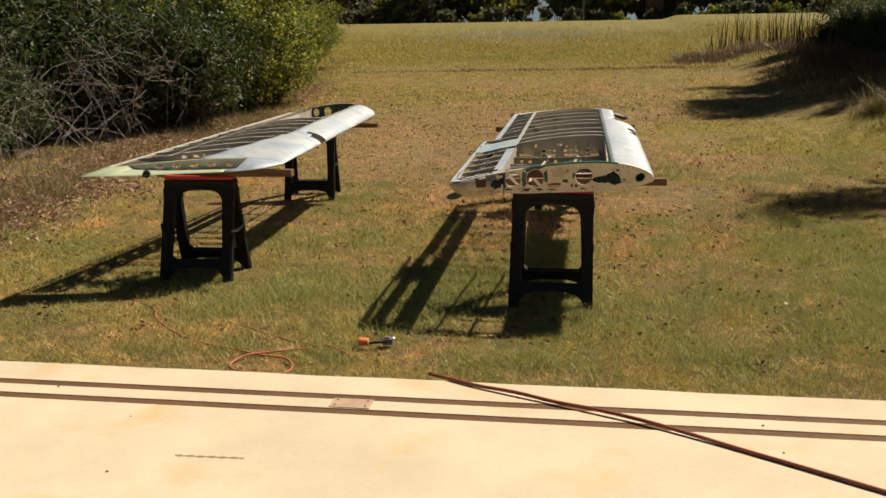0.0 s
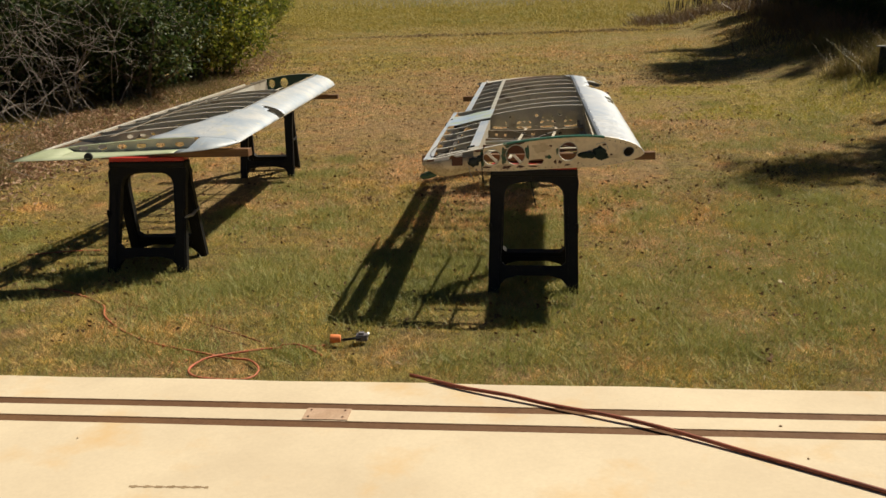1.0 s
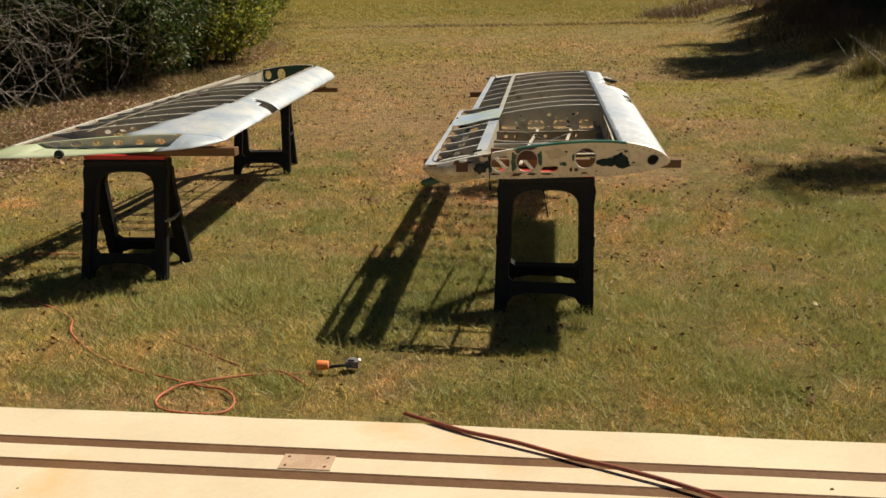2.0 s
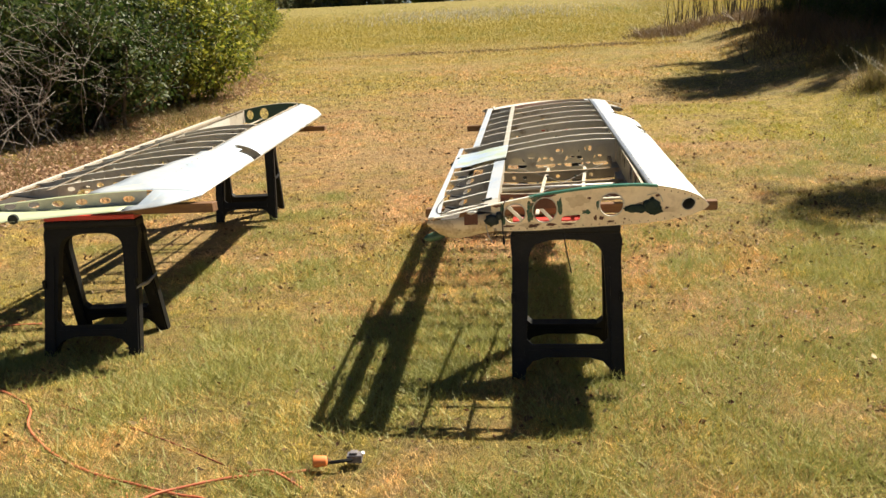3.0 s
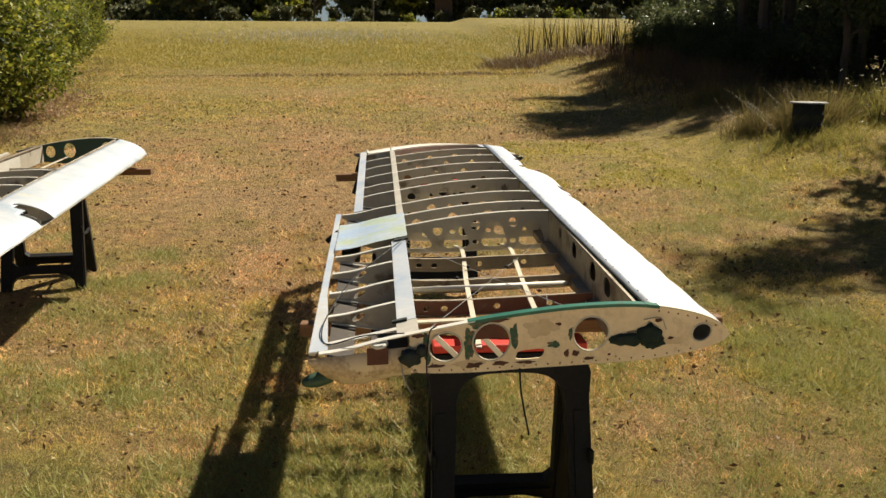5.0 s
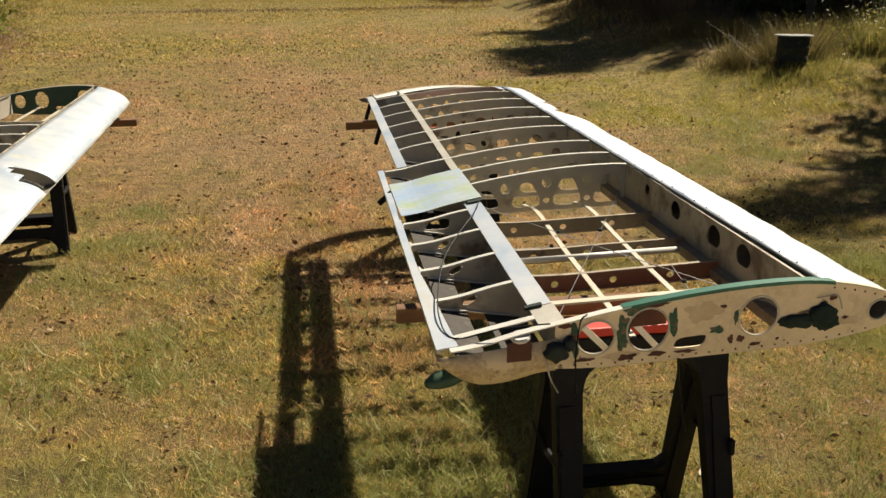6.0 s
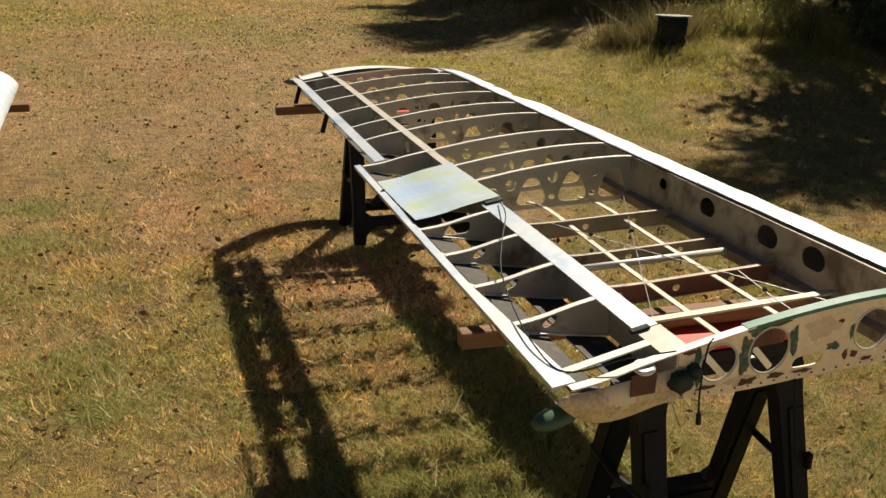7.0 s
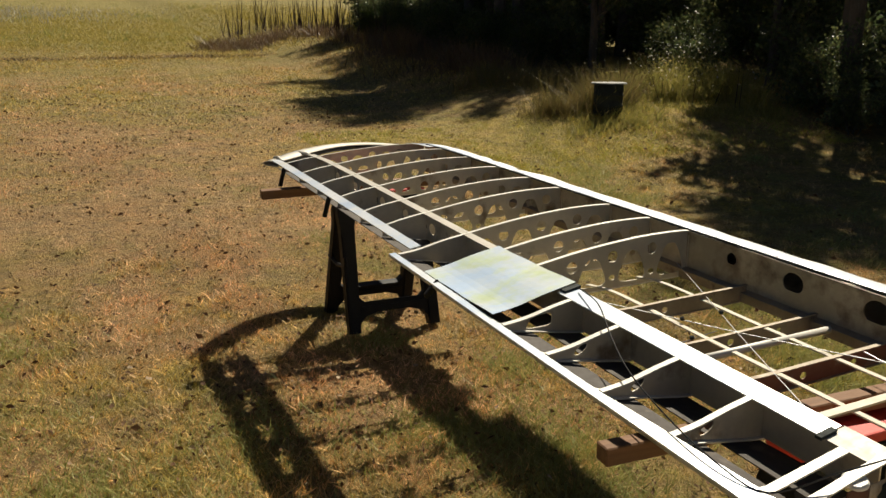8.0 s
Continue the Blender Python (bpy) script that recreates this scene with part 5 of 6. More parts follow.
def build_tree(name, label, seed, height, stems, leaf, leaf_size, count, spread, low=0.25, radius=0.06, droop=0.0, depth=2, category="tree"):
    """Tapered stems with limbs, and a crown of separate leaves along the twigs."""
    rng, nr = random.Random(seed), np.random.default_rng(seed)
    tree = thing(name, label, category)
    limbs, tips = [], []
    for s in range(stems):
        a = rng.uniform(0, 2 * math.pi)
        lean = 0.05 if stems == 1 else rng.uniform(0.15, 0.5)
        base = (0.0 if stems == 1 else rng.uniform(-0.3, 0.3), 0.0 if stems == 1 else rng.uniform(-0.3, 0.3), -0.05)
        h = height * rng.uniform(0.7, 1.0) * 0.62
        pts, p, d = [Vector(base)], Vector(base), Vector((math.cos(a) * lean, math.sin(a) * lean, 1)).normalized()
        for k in range(8):
            d = (d + Vector((rng.gauss(0, 0.08), rng.gauss(0, 0.08), 0.05))).normalized()
            p = p + d * h / 8
            pts.append(p.copy())
        limbs.append((pts, radius, radius * 0.35))
        for k in range(int(9 * (1 if stems > 1 else 1.8))):
            t = low + (1 - low) * (k + rng.random()) / (9 * (1 if stems > 1 else 1.8))
            q = pts[min(8, max(1, round(t * 8)))]
            b = rng.uniform(0, 2 * math.pi)
            grow(rng, q, (math.cos(b), math.sin(b), rng.uniform(0.1, 0.9) - droop), spread * rng.uniform(0.5, 1.0) * (1.15 - 0.5 * t), radius * 0.45, depth - 1, limbs, tips, up=0.12 - droop)
    bm = bmesh.new()
    for pts, r0, r1 in limbs:
        sweep(bm, pts if r0 > radius * 0.3 else pts[::2] + pts[-1:], r0, 7 if r0 > radius * 0.8 else (4 if r0 > radius * 0.3 else 3), r1, closed=False)
    part("trunk", bm, BARK, tree)
    if count:
        cs, ds = [], []
        per = max(1, count // max(1, len(tips)))
        for pts in tips:
            for k in range(per):
                i = nr.integers(0, len(pts) - 1)
                q = pts[i].lerp(pts[i + 1], nr.random())
                off = nr.normal(size=3) * spread * 0.085
                cs.append((q.x + off[0], q.y + off[1], q.z + off[2]))
                ds.append((off[0] + nr.normal() * 0.05, off[1] + nr.normal() * 0.05, off[2] - 0.03 + nr.normal() * 0.05))
        me = leaf_mesh("crown", cs, ds, leaf_size * nr.uniform(0.45, 1.5, len(cs)), leaf, nr)
        crown = new("crown", me)
        crown.parent = tree
    return tree


def plant(model, x, y, turn, scale):
    m = pose(x, y, ground_z(x, y) - 0.03, 0, 0, turn) @ Matrix.Scale(scale, 4)
    c = copy_thing(model, m)
    c.matrix_basis = m
    return c


def build_bare_shrub(label, seed, height, n):
    rng = random.Random(seed)
    ob = thing("bare_shrub", label, "shrub")
    limbs, tips = [], []
    for k in range(n):
        a = rng.uniform(0, 2 * math.pi)
        grow(rng, (rng.uniform(-0.5, 0.5), rng.uniform(-0.5, 0.5), 0), (math.cos(a) * 0.4, math.sin(a) * 0.4, 1), height * rng.uniform(0.5, 0.95), 0.010, 2, limbs, tips, wander=1.0, kids=(2, 4), spread=0.6, up=-0.05)
    bm = bmesh.new()
    for pts, r0, r1 in limbs:
        sweep(bm, pts, max(r0 * 0.62, 0.0028), 4, max(r1 * 0.62, 0.0016), closed=False)
    part("branch_tangle", bm, TWIG, ob)
    return ob


def away(ob):
    """Takes a model out of the scene with its parts, once its copies stand."""
    for o in [*ob.children_recursive, ob]:
        bpy.data.objects.remove(o)


rng = random.Random(11)
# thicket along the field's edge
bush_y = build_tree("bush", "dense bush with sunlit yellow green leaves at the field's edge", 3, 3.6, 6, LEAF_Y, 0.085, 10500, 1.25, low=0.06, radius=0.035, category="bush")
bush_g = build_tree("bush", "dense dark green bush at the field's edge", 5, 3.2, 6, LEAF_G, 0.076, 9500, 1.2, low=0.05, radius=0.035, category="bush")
bush_d = build_tree("bush", "dense shaded bush at the edge of the wood", 6, 3.2, 6, LEAF_D, 0.10, 5500, 1.2, low=0.05, radius=0.035, category="bush")
shrub_a = build_bare_shrub("tangled leafless grey shrub", 7, 2.2, 6)
shrub_b = build_bare_shrub("tangled leafless grey shrub", 8, 1.7, 7)
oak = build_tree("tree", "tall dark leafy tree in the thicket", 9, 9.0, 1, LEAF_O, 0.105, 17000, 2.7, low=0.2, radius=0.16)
oak_d = build_tree("tree", "tall dark tree at the edge of the wood", 12, 14.0, 1, LEAF_D, 0.155, 13000, 2.6, low=0.25, radius=0.17)
LINE = [(-6.9, 7.6), (-7.5, 9.6), (-7.7, 11.4), (-7.6, 12.9), (-7.5, 14.6), (-7.6, 16.6), (-8.2, 19.2), (-9.0, 22.5), (-10.0, 26.5), (-11.2, 31.0), (-12.4, 36.0)]
for k, (x, y) in enumerate(LINE):
    for row in range(3):
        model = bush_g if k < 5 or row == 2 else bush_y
        xx, yy = x - row * 1.5 + rng.uniform(-0.35, 0.3), y + rng.uniform(-0.6, 0.6)
        if k < 4 and row == 0:
            plant(shrub_a if k % 2 else shrub_b, x + 0.35, y + rng.uniform(-0.4, 0.4), rng.uniform(0, 360), rng.uniform(0.85, 1.1))
            plant(shrub_b if k % 2 else shrub_a, x - 0.2, y + 0.9, rng.uniform(0, 360), rng.uniform(0.9, 1.2))
            xx -= 0.9
        plant(model, xx, yy, rng.uniform(0, 360), rng.uniform(0.7, 1.2) * (1.2 if row else 0.95))
plant(bush_g, -7.2, 14.0, 75, 0.95)
plant(bush_g, -7.5, 14.9, 200, 1.0)
plant(bush_y, -7.1, 16.3, 40, 0.8)
plant(bush_y, -7.0, 17.5, 190, 0.8)
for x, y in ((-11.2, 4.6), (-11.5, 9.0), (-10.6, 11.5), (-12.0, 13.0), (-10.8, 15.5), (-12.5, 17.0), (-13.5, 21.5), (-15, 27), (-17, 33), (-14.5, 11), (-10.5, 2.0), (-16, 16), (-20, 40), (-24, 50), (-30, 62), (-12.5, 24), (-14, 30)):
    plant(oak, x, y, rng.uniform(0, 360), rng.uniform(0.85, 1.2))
# wood on the other side: shades the lawn
for x, y, s in ((7.75, 13.35, 0.94), (9.2, 12.2, 1.0), (8.8, 9.6, 0.8), (6.7, 22.0, 0.86), (7.6, 22.6, 0.95), (7.4, 25.0, 0.85), (9.6, 21.5, 1.0), (8.8, 26.5, 1.0), (11.2, 23.5, 1.1), (14.5, 16.0, 1.1), (13.0, 12.0, 1.2), (10.8, 9.0, 1.0), (13.5, 20.0, 1.2), (12.5, 25.0, 1.2), (10.5, 29.5, 1.1), (8.3, 29.5, 0.8), (14, 33, 1.2), (17, 17, 1.3), (12, 38, 1.1), (16, 44, 1.2), (20, 52, 1.2), (19, 24, 1.3)):
    plant(oak_d, x, y, rng.uniform(0, 360), s)
# small extra trees, added only to cast shade on the lawn and weeds
plant(oak_d, 6.7, 18.1, 40, 0.5)
plant(oak_d, 7.4, 18.9, 250, 0.55)
plant(oak_d, 8.1, 15.2, 130, 0.5)
CORNER_BUSHES = ((6.6, 18.6, 0.5), (9, 33.5, 1), (9.2, 19.5, 0.8), (6.9, 25.6, 0.6), (6.7, 28, 0.5), (8.2, 23.4, 0.9), (8.6, 27.6, 0.9), (7.6, 30.5, 0.7), (7.7, 20.8, 0.7), (5.6, 27.2, 0.42), (5.8, 24.8, 0.45), (5.7, 22.4, 0.48), (5.6, 20.4, 0.42), (6, 18.8, 0.42), (6.6, 29.6, 0.6), (7.2, 32, 0.8), (5.9, 26, 0.5), (6, 23.4, 0.5), (6.1, 21.2, 0.5))
EDGE_BUSHES = ((7, 15.6, 0.45), (7.9, 17.2, 0.55), (8.6, 14.8, 0.6), (9.5, 7, 1), (9.5, 16, 0.8), (6.9, 9, 0.6), (8, 8, 0.8), (8.2, 11, 0.7), (9.4, 12.6, 0.8), (7.25, 13.2, 0.5), (7, 12.5, 0.34), (7.9, 12.3, 0.6), (8.5, 13.3, 0.75), (9.2, 14.3, 0.85), (8, 14.2, 0.6))
# outer bushes take the darker leaf colour to deepen the wood's shade
for x, y, s in (*CORNER_BUSHES, *EDGE_BUSHES):
    plant(bush_g if x < 6.2 else bush_d, x, y, rng.uniform(0, 360), s)
# the wood's depth, in loose rows
for row, x in enumerate((10.4, 12.2, 14.4)):
    for k in range(11):
        y = 6.8 + 2.75 * k + (1.3 if row % 2 else 0.0) + rng.uniform(-0.6, 0.6)
        plant(bush_d, x + rng.uniform(-0.6, 0.6), y, rng.uniform(0, 360), 0.95 + 0.15 * row + rng.uniform(-0.1, 0.12))
# far hedge and trees beyond the crest
far_a = build_tree("tree", "distant leafy tree beyond the field", 21, 9.0, 4, LEAF_FAR, 0.62, 2400, 2.6, low=0.02, radius=0.16)
far_b = build_tree("tree", "distant olive tree beyond the field", 22, 7.5, 4, LEAF_Y, 0.62, 2400, 2.4, low=0.02, radius=0.16)
far_bare = build_tree("tree", "distant bare tree beyond the field", 23, 10.0, 1, LEAF_Y, 0.4, 0, 3.2, low=0.25, radius=0.16, depth=3)
for k in range(46):
    x = -62 + 2.7 * k + rng.uniform(-0.8, 0.8)
    gap = -15.5 < x < -8.5
    y = 103 + rng.uniform(-3, 4)
    plant(far_b if k % 5 == 2 else far_a, x, y, rng.uniform(0, 360), rng.uniform(0.75, 1.2) * (0.3 if gap else 1))
    if not gap:
        plant(far_a, x + 1.2, y + 9, rng.uniform(0, 360), rng.uniform(1.0, 1.5))
for k in range(60):
    x = -62 + 2.1 * k + rng.uniform(-0.7, 0.7)
    low = 0.16 if -14.5 < x < -9.5 else rng.uniform(0.38, 0.62)
    plant(far_b if k % 4 == 1 else far_a, x, 97 + rng.uniform(-1, 3), rng.uniform(0, 360), low).location.z -= 2.6 * low
plant(far_bare, -12.0, 102.0, 40, 0.8)
for model in (bush_y, bush_g, bush_d, shrub_a, shrub_b, oak, oak_d, far_a, far_b, far_bare):
    away(model)


def build_shed():
    z = ground_z(0, 98)
    ob = thing("far_shed", "small brown wooden shed below the distant trees", "shed", (2.2, 98, z))
    bm = bmesh.new()
    box(bm, -1.0, 0.75, -1, 1, -0.3, 2.3)
    part("wall", bm, BARN, ob)
    bm = bmesh.new()
    box_between(bm, [(-1.2, -1.2, 2.25), (0.95, -1.2, 2.25), (0.95, 1.2, 2.7), (-1.2, 1.2, 2.7), (-1.2, -1.2, 2.35), (0.95, -1.2, 2.35), (0.95, 1.2, 2.8), (-1.2, 1.2, 2.8)])
    part("roof", bm, LID, ob, "pale flat roof")
    bm = bmesh.new()
    sweep(bm, [(-7.5, -1, -0.3), (-7.5, -1, 7.5)], 0.12, 8)
    pole = tagged(link_bm("utility_pole", bm, BARK), "dark wooden pole beyond the field", "pole")
    pole.location = (2.2, 98, z)


build_shed()


def strewn(name, label, n, place, material, height, width, seed, lean=0.5, category="grass"):
    """n upright blades as one mesh, three corners each; place draws (x, y) or (x, y, height factor)."""
    r = np.random.default_rng(seed)
    xy = place(r, n)
    n = len(xy)
    z = np.array([ground_z(x, y) for x, y in xy[:, :2]]) - 0.004
    ang = r.uniform(0, 2 * np.pi, n)
    h = height * r.uniform(0.45, 1.25, n) * (xy[:, 2] if xy.shape[1] > 2 else 1.0)
    w = width * r.uniform(0.6, 1.3, n)
    t = r.normal(size=(n, 2)) * lean
    a = np.stack([xy[:, 0] - np.cos(ang) * w, xy[:, 1] - np.sin(ang) * w, z], 1)
    b = np.stack([xy[:, 0] + np.cos(ang) * w, xy[:, 1] + np.sin(ang) * w, z], 1)
    c = np.stack([xy[:, 0] + t[:, 0] * h, xy[:, 1] + t[:, 1] * h, z + h], 1)
    verts = np.stack([a, b, c], 1).reshape(-1, 3)
    me = bpy.data.meshes.new(name)
    me.vertices.add(3 * n)
    me.vertices.foreach_set("co", verts.astype(np.float32).ravel())
    me.loops.add(3 * n)
    me.loops.foreach_set("vertex_index", np.arange(3 * n, dtype=np.int32))
    me.polygons.add(n)
    me.polygons.foreach_set("loop_start", np.arange(0, 3 * n, 3, dtype=np.int32))
    me.materials.append(material)
    me.update(calc_edges=True)
    return tagged(new(name, me), label, category, kind="stuff")


def tufted(x, y, r, strength=0.5):
    """Keeps more places where slow crossed waves run high: the lawn's tufts."""
    wave = np.sin(x * 7.3 + 2 * np.sin(y * 3.1)) * np.sin(y * 6.1 + 2 * np.sin(x * 2.7)) + 0.6 * np.sin(x * 2.1 + 1.3 * np.sin(y * 1.3)) * np.sin(y * 1.7 + np.sin(x))
    fine = np.sin(x * 31 + 3 * np.sin(y * 17)) * np.sin(y * 29 + 3 * np.sin(x * 13))
    return (r.random(len(x)) < 0.5 + strength * (0.6 * wave + 0.5 * fine)), np.clip(0.85 + 0.35 * wave + 0.45 * fine, 0.35, 1.9)


def on_lawn(x0, x1, y0, y1, fade=0.0):
    def draw(r, n):
        x, y = r.uniform(x0, x1, n), r.uniform(y0, y1, n)
        keep, tall = tufted(x, y, r, 0.3)
        keep &= (y > 4.20 + 0.068 * x) & (r.random(n) > fade * (y - y0) / (y1 - y0))
        return np.stack([x, y, tall], 1)[keep]
    return draw


def clumps(line, count, spread, radius, seed):
    """Tufts of differing height, scattered along a line of places."""
    q = np.random.default_rng(seed)
    pts = np.asarray(line, float)
    k = q.integers(0, len(pts) - 1, count)
    f = q.random(count)[:, None]
    centre = pts[k] * (1 - f) + pts[k + 1] * f + q.normal(size=(count, 2)) * spread
    tall = q.uniform(0.35, 1.35, count)
    wide = radius * q.uniform(0.5, 1.6, count)

    def draw(r, n):
        i = r.integers(0, count, n)
        xy = centre[i] + r.normal(size=(n, 2)) * wide[i][:, None]
        return np.concatenate([xy, tall[i][:, None]], 1)
    return draw


strewn("lawn_grass", "short dry mown grass by the slab", 1500000, on_lawn(-5.0, 4.0, 4.1, 12.0, 0.92), BLADE, 0.025, 0.0019, 1, 0.85)
strewn("lawn_grass", "short dry mown grass of the field", 360000, on_lawn(-8.5, 7.0, 7.0, 24.0, 0.9), BLADE, 0.036, 0.0042, 2, 0.9)
strewn("dead_straw", "pale dead straw lying in the lawn", 200000, on_lawn(-5.5, 4.5, 4.2, 13.0, 0.7), STRAW, 0.015, 0.0015, 13, 1.6)
strewn("green_tufts", "scattered greener grass tufts in the lawn", 300000, lambda r, n: clumps([(1.2, 4.7), (4.2, 5.6), (-5, 5), (4.5, 5.2), (-5, 6.5), (4.5, 7), (-4, 8), (5, 11.5), (0.5, 6), (4, 5), (1.5, 7.5), (4, 6.5), (-1.5, 5.2), (-0.5, 7.5)], 420, 0.9, 0.16, 77)(r, n), GREENBLADE, 0.050, 0.0025, 14, 0.8)
strewn("green_tufts", "yellow green grass before the wood", 60000, on_lawn(0.6, 6.8, 12.2, 15.3), YELLOWBLADE, 0.036, 0.0045, 16, 0.9)
strewn("edge_grass", "longer grass along the slab's edge", 9000, lambda r, n: (lambda x: np.stack([x, 4.205 + 0.068 * x + np.abs(r.normal(size=n)) * 0.03], 1))(r.uniform(-5, 4.5, n)), GREENBLADE, 0.042, 0.0022, 3, 0.8)
strewn("lawn_grass", "olive grass of the rising field", 210000, lambda r, n: (lambda y: np.stack([r.uniform(-0.42, 0.24, n) * y, y, np.clip((y - 14) / 22, 0.45, 1.0)], 1))(17 + 53 * r.beta(1.6, 2.6, n)), BLADE, 0.075, 0.010, 61, 0.9)
PATCH_A = [(4.1, 17.3), (4.5, 16.8), (5.0, 16.0), (5.3, 15.2)]
PATCH_C = [(3.7, 14.6), (4.0, 14.3), (4.4, 14.15), (5.0, 14.3)]
PATCH_B = [(5.1, 14.8), (5.6, 14.5), (6.2, 14.3), (6.8, 14.1)]
strewn("tall_weeds", "dry yellow weeds along the wood's edge", 6500, clumps(PATCH_A, 56, 0.26, 0.14, 41), WEED, 0.29, 0.005, 4, 0.5, "weeds")
strewn("tall_weeds", "sunlit yellow green weeds beside the old barrel", 5600, clumps(PATCH_B, 44, 0.30, 0.10, 51), SUNWEED, 0.44, 0.005, 52, 0.45, "weeds")
strewn("tall_weeds", "straggling dry weeds round the old barrel", 3200, clumps(PATCH_C, 30, 0.16, 0.10, 57), WEED, 0.38, 0.005, 58, 0.6, "weeds")
strewn("tall_weeds", "low green weeds in front of the old barrel", 3200, clumps([(3.7, 13.5), (4.1, 13.3), (4.3, 13.35), (4.7, 13.4), (5.4, 13.4), (6.4, 13.2), (6.9, 13.5)], 56, 0.2, 0.09, 53), SUNWEED, 0.13, 0.0045, 54, 0.6, "weeds")
strewn("weed_stems", "thin dark weed stems with seed tips", 55, clumps([(4.9, 14.6), (5.6, 14.3), (6.4, 14.2)], 40, 0.22, 0.2, 42), STALK, 0.72, 0.008, 44, 0.14, "weeds")
strewn("tall_weeds", "low brown weeds at the field's corner", 4200, clumps([(1.8, 29.5), (2.5, 30.2), (3.3, 30.6), (4.2, 30.2), (4.8, 28.6)], 60, 0.3, 0.22, 43), REDWEED, 0.32, 0.012, 5, 0.9, "weeds")
strewn("tall_weeds", "brown weeds in the wood's shade", 7000, clumps([(4.9, 28.0), (5.0, 24.6), (5.0, 22.0), (4.9, 19.6), (4.6, 17.8)], 90, 0.4, 0.25, 45), REDWEED, 0.42, 0.010, 55, 0.5, "weeds")
strewn("dry_stalks", "dark upright stalks at the field's corner", 300, clumps([(3.3, 34.8), (4.0, 33.6), (4.8, 31.5), (5.2, 29.5), (5.6, 27.0), (5.5, 24.0)], 90, 0.4, 0.25, 46), STALK, 1.45, 0.015, 6, 0.12, "weeds")
strewn("tall_weeds", "tangled dry grass below the thicket", 9000, clumps([(-5.7, 6.6), (-6.1, 8.2), (-6.5, 9.6), (-6.7, 11.2), (-6.7, 13.0), (-6.6, 14.8), (-6.9, 16.6), (-7.4, 19.0), (-8.2, 22.4), (-9.4, 27.0), (-10.8, 33.0)], 200, 0.3, 0.22, 47), WEED, 0.17, 0.005, 7, 0.9, "weeds")
strewn("seed_heads", "pale seed heads on the far slope", 2000, lambda r, n: np.stack([r.normal(-6, 3.5, n), np.clip(r.normal(54, 5, n), 44, 66)], 1), PALEWEED, 0.22, 0.02, 8, 0.4, "weeds")
strewn("weed_row", "dark dry weed row across the field", 2800, lambda r, n: (lambda x: np.stack([x, 26.2 + 0.16 * (x + 5) + r.normal(size=n) * 0.22, 0.4 + 0.6 * np.abs(np.sin(x * 1.7) * np.sin(x * 0.6 + 1))], 1))(r.uniform(-8, 3, n)), REDWEED, 0.10, 0.010, 9, 0.7, "weeds")
strewn("field_weeds", "scattered taller weeds in the far field", 2500, lambda r, n: clumps([(-9, 30), (2, 34), (-14, 45), (4, 50), (-20, 70), (6, 72)], 160, 3.0, 0.15, 48)(r, n), GREENBLADE, 0.22, 0.012, 15, 0.5, "weeds")


def build_litter(label, n, draw, size, seed, material=LITTER, width=0.30, curl=0.34):
    """Curled dead leaves: a broad blade of four triangles, its tip and sides turned up."""
    r = np.random.default_rng(seed)
    xy = draw(r, n)[:, :2]
    n = len(xy)
    lift = r.uniform(0.012, 0.032, n)
    c = np.array([(x, y, ground_z(x, y) + h) for (x, y), h in zip(xy, lift)])
    d = r.normal(size=(n, 3)) * np.array([1, 1, 0.45])
    d /= np.linalg.norm(d, axis=1, keepdims=True)
    side = np.cross(d, np.array([0, 0, 1.0]) + r.normal(size=(n, 3)) * 0.5)
    side /= np.linalg.norm(side, axis=1, keepdims=True)
    up = np.cross(side, d)
    ln = (size * r.uniform(0.5, 1.45, n))[:, None]
    wd, cu = ln * width * r.uniform(0.6, 1.2, n)[:, None], ln * curl * r.uniform(-0.4, 1.2, n)[:, None]
    verts = np.stack([c - d * ln * 0.5, c + side * wd + up * cu - d * ln * 0.08, c + d * ln * 0.5 + up * cu * 0.7, c - side * wd + up * cu - d * ln * 0.08, c - up * ln * 0.04], 1).reshape(-1, 3)
    idx = np.arange(n)[:, None] * 5
    faces = np.concatenate([idx + np.array([t]) for t in ((0, 1, 4), (1, 2, 4), (2, 3, 4), (3, 0, 4))], 1).reshape(-1, 3)
    me = mesh_of("leaf_litter", verts.tolist(), faces.tolist(), material)
    return tagged(new("leaf_litter", me), label, "leaves", kind="stuff")


def drifts(x0, x1, y0, y1, count, radius, seed):
    """Leaves lie in loose drifts as well as singly."""
    q = np.random.default_rng(seed)
    centre = np.stack([q.uniform(x0, x1, count), q.uniform(y0, y1, count)], 1)
    wide = radius * q.uniform(0.3, 1.6, count)

    def draw(r, n):
        i = r.integers(0, count, n)
        xy = centre[i] + r.normal(size=(n, 2)) * wide[i][:, None]
        return xy[(xy[:, 1] > 4.26 + 0.068 * xy[:, 0])]
    return draw


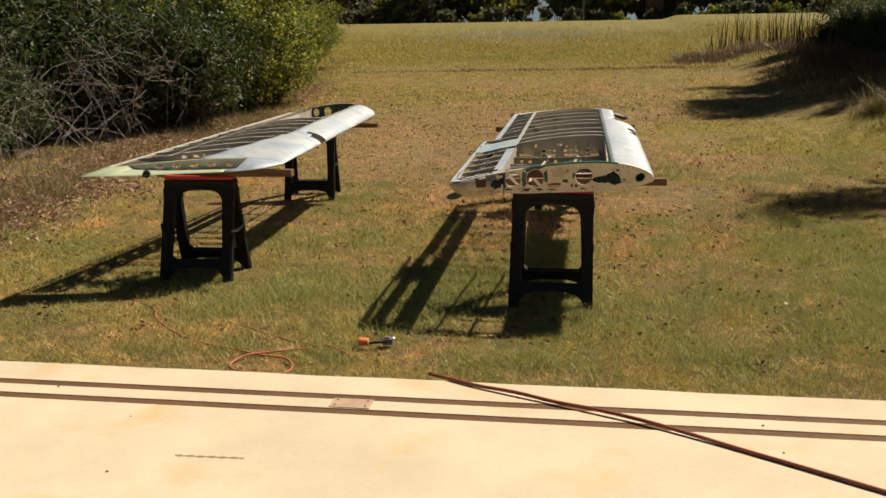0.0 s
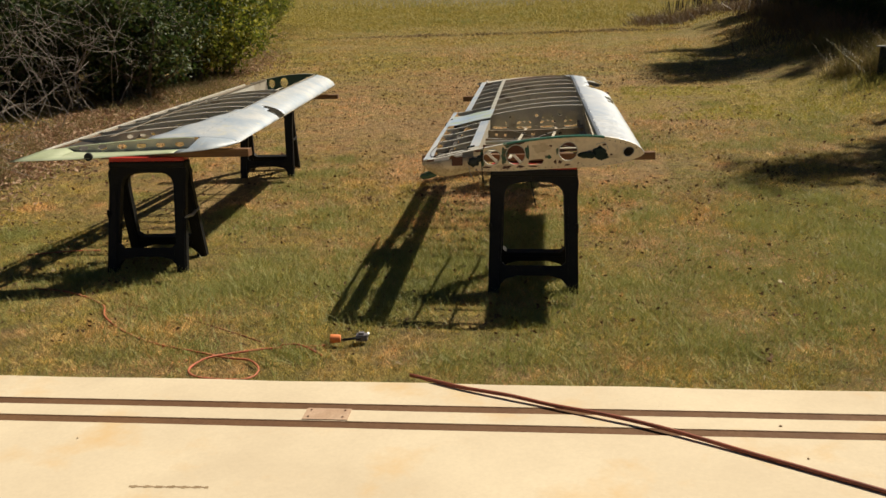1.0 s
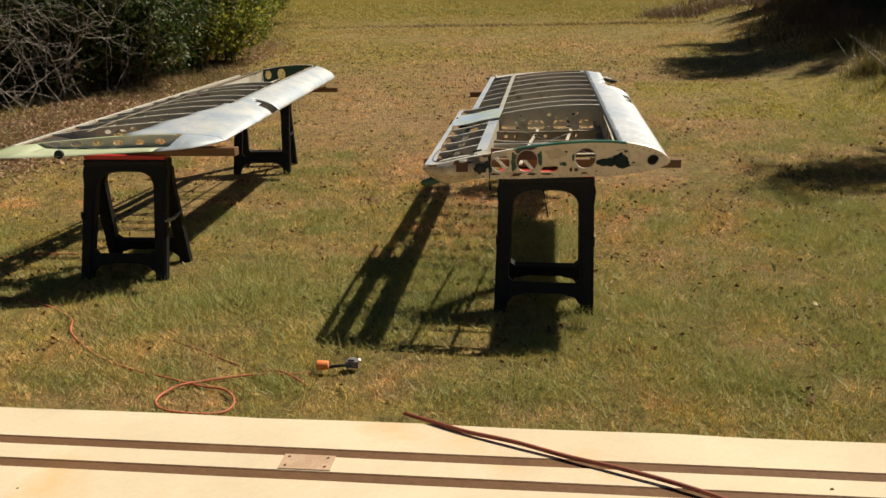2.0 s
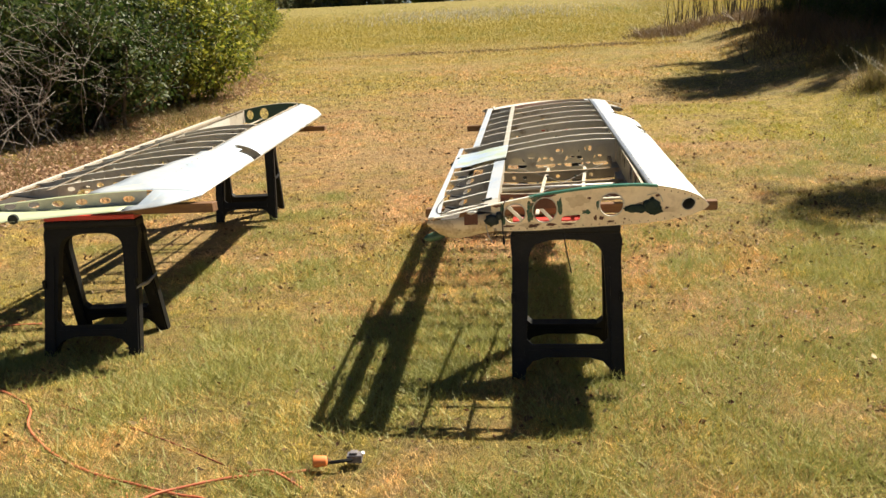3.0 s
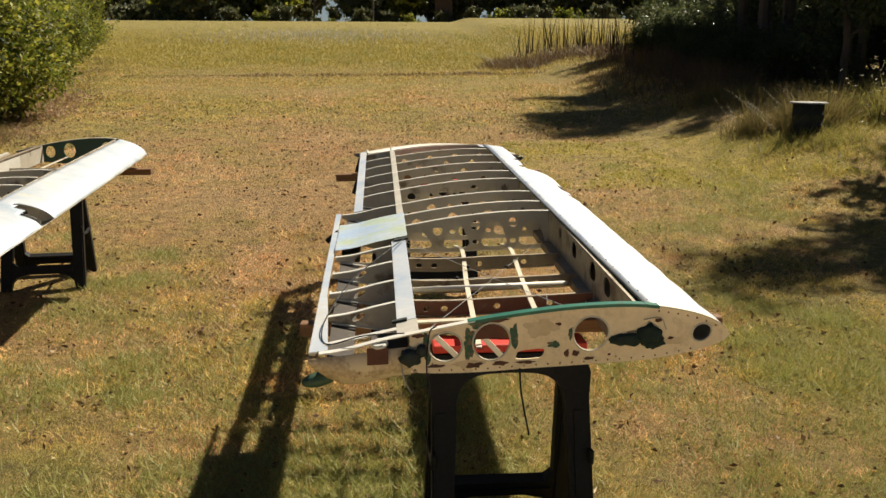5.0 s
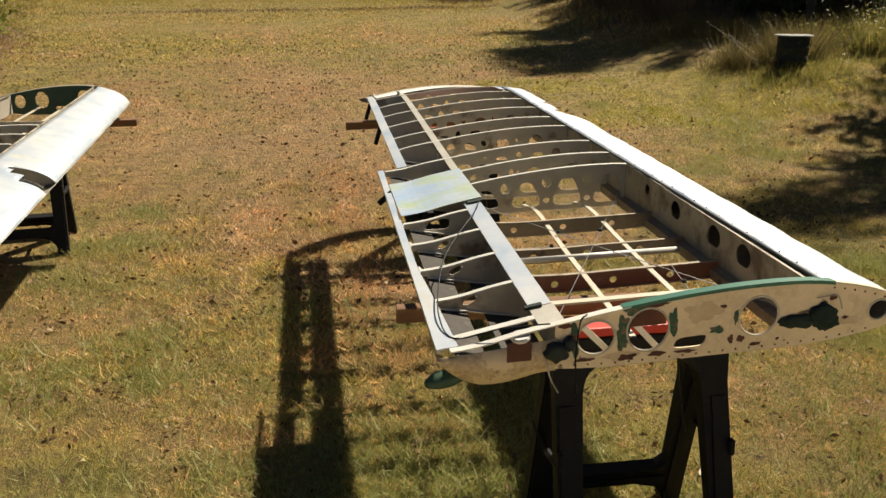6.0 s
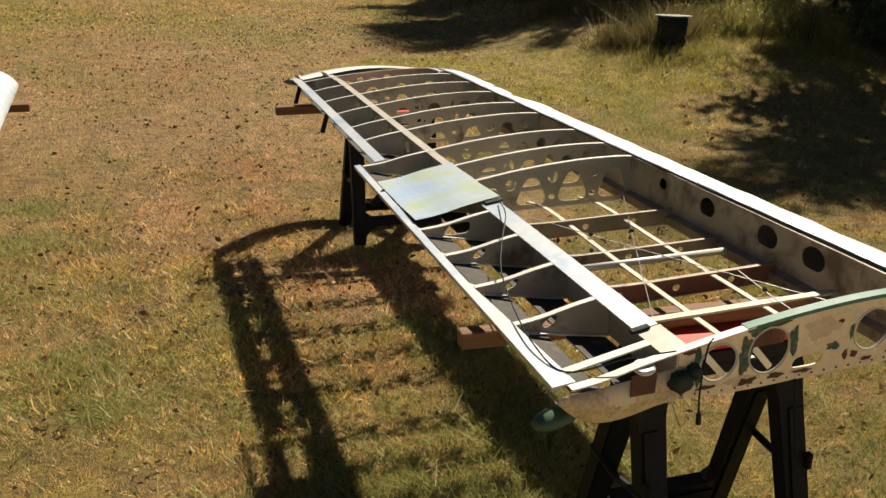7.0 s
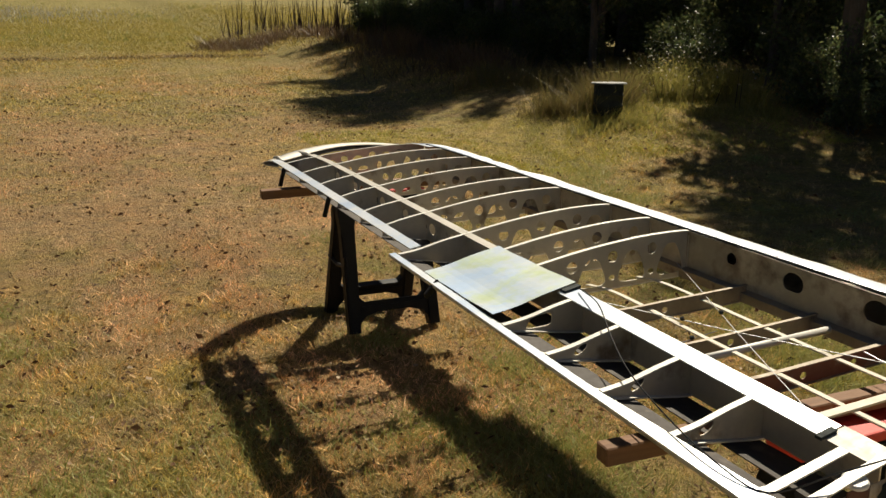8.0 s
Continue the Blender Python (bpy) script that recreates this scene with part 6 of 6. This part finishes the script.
def build_weed_leaves(label, n, draw, height, size, material, seed, low=0.1):
    """Small leaves scattered through the height of a weed patch."""
    r = np.random.default_rng(seed)
    q = draw(r, n)
    c = np.array([(x, y, ground_z(x, y) + height * k * (low + (1 - low) * u)) for (x, y, k), u in zip(q, r.random(n))])
    d = r.normal(size=(n, 3)) * np.array([1, 1, 0.8])
    me = leaf_mesh("weed_leaves", c, d, size * r.uniform(0.5, 1.5, n), material, r)
    return tagged(new("weed_leaves", me), label, "weeds", kind="stuff")


build_weed_leaves("small leaves of the weeds beside the barrel", 2600, clumps(PATCH_B, 44, 0.30, 0.10, 51), 0.42, 0.045, SUNWEED, 71)
build_weed_leaves("small leaves of the weeds along the wood", 1400, clumps(PATCH_A, 56, 0.26, 0.14, 41), 0.28, 0.045, WEED, 72)
build_weed_leaves("pale seed leaves high on the thin weed stems", 130, clumps([(4.9, 14.6), (5.6, 14.3), (6.4, 14.2)], 40, 0.22, 0.2, 42), 0.70, 0.034, PALEWEED, 73, 0.7)


THICKET = [(-5.9, 6.0), (-6.3, 7.4), (-6.4, 9.0), (-6.5, 10.8), (-6.7, 13.0), (-6.9, 15.5), (-7.6, 19.0), (-8.6, 22.5)]
build_litter("tan dead leaves heaped below the thicket", 22000, clumps(THICKET, 190, 0.34, 0.30, 81), 0.06, 33, TANLITTER)
build_litter("fallen brown leaves strewn on the lawn", 1000, on_lawn(-5.5, 4.5, 4.6, 9), 0.030, 31)
build_litter("pale curled dry leaves lying on the grass by the slab", 110, on_lawn(-4.5, 3.5, 4.4, 7.5), 0.042, 39, STRAW, 0.20)
build_litter("fallen brown leaves in drifts on the lawn", 1500, drifts(-5.5, 2.5, 4.6, 10, 240, 0.13, 35), 0.028, 36)
build_litter("fine dark scraps of dead leaf over the lawn", 17000, on_lawn(-6.5, 5.0, 6.2, 19), 0.017, 34)
build_litter("fallen brown leaves strewn on the field", 3600, on_lawn(-7, 4.5, 7.5, 22), 0.040, 32)
build_litter("fallen brown leaves in drifts on the field", 3800, drifts(-7, 2.2, 7.5, 20, 700, 0.2, 37), 0.032, 38)
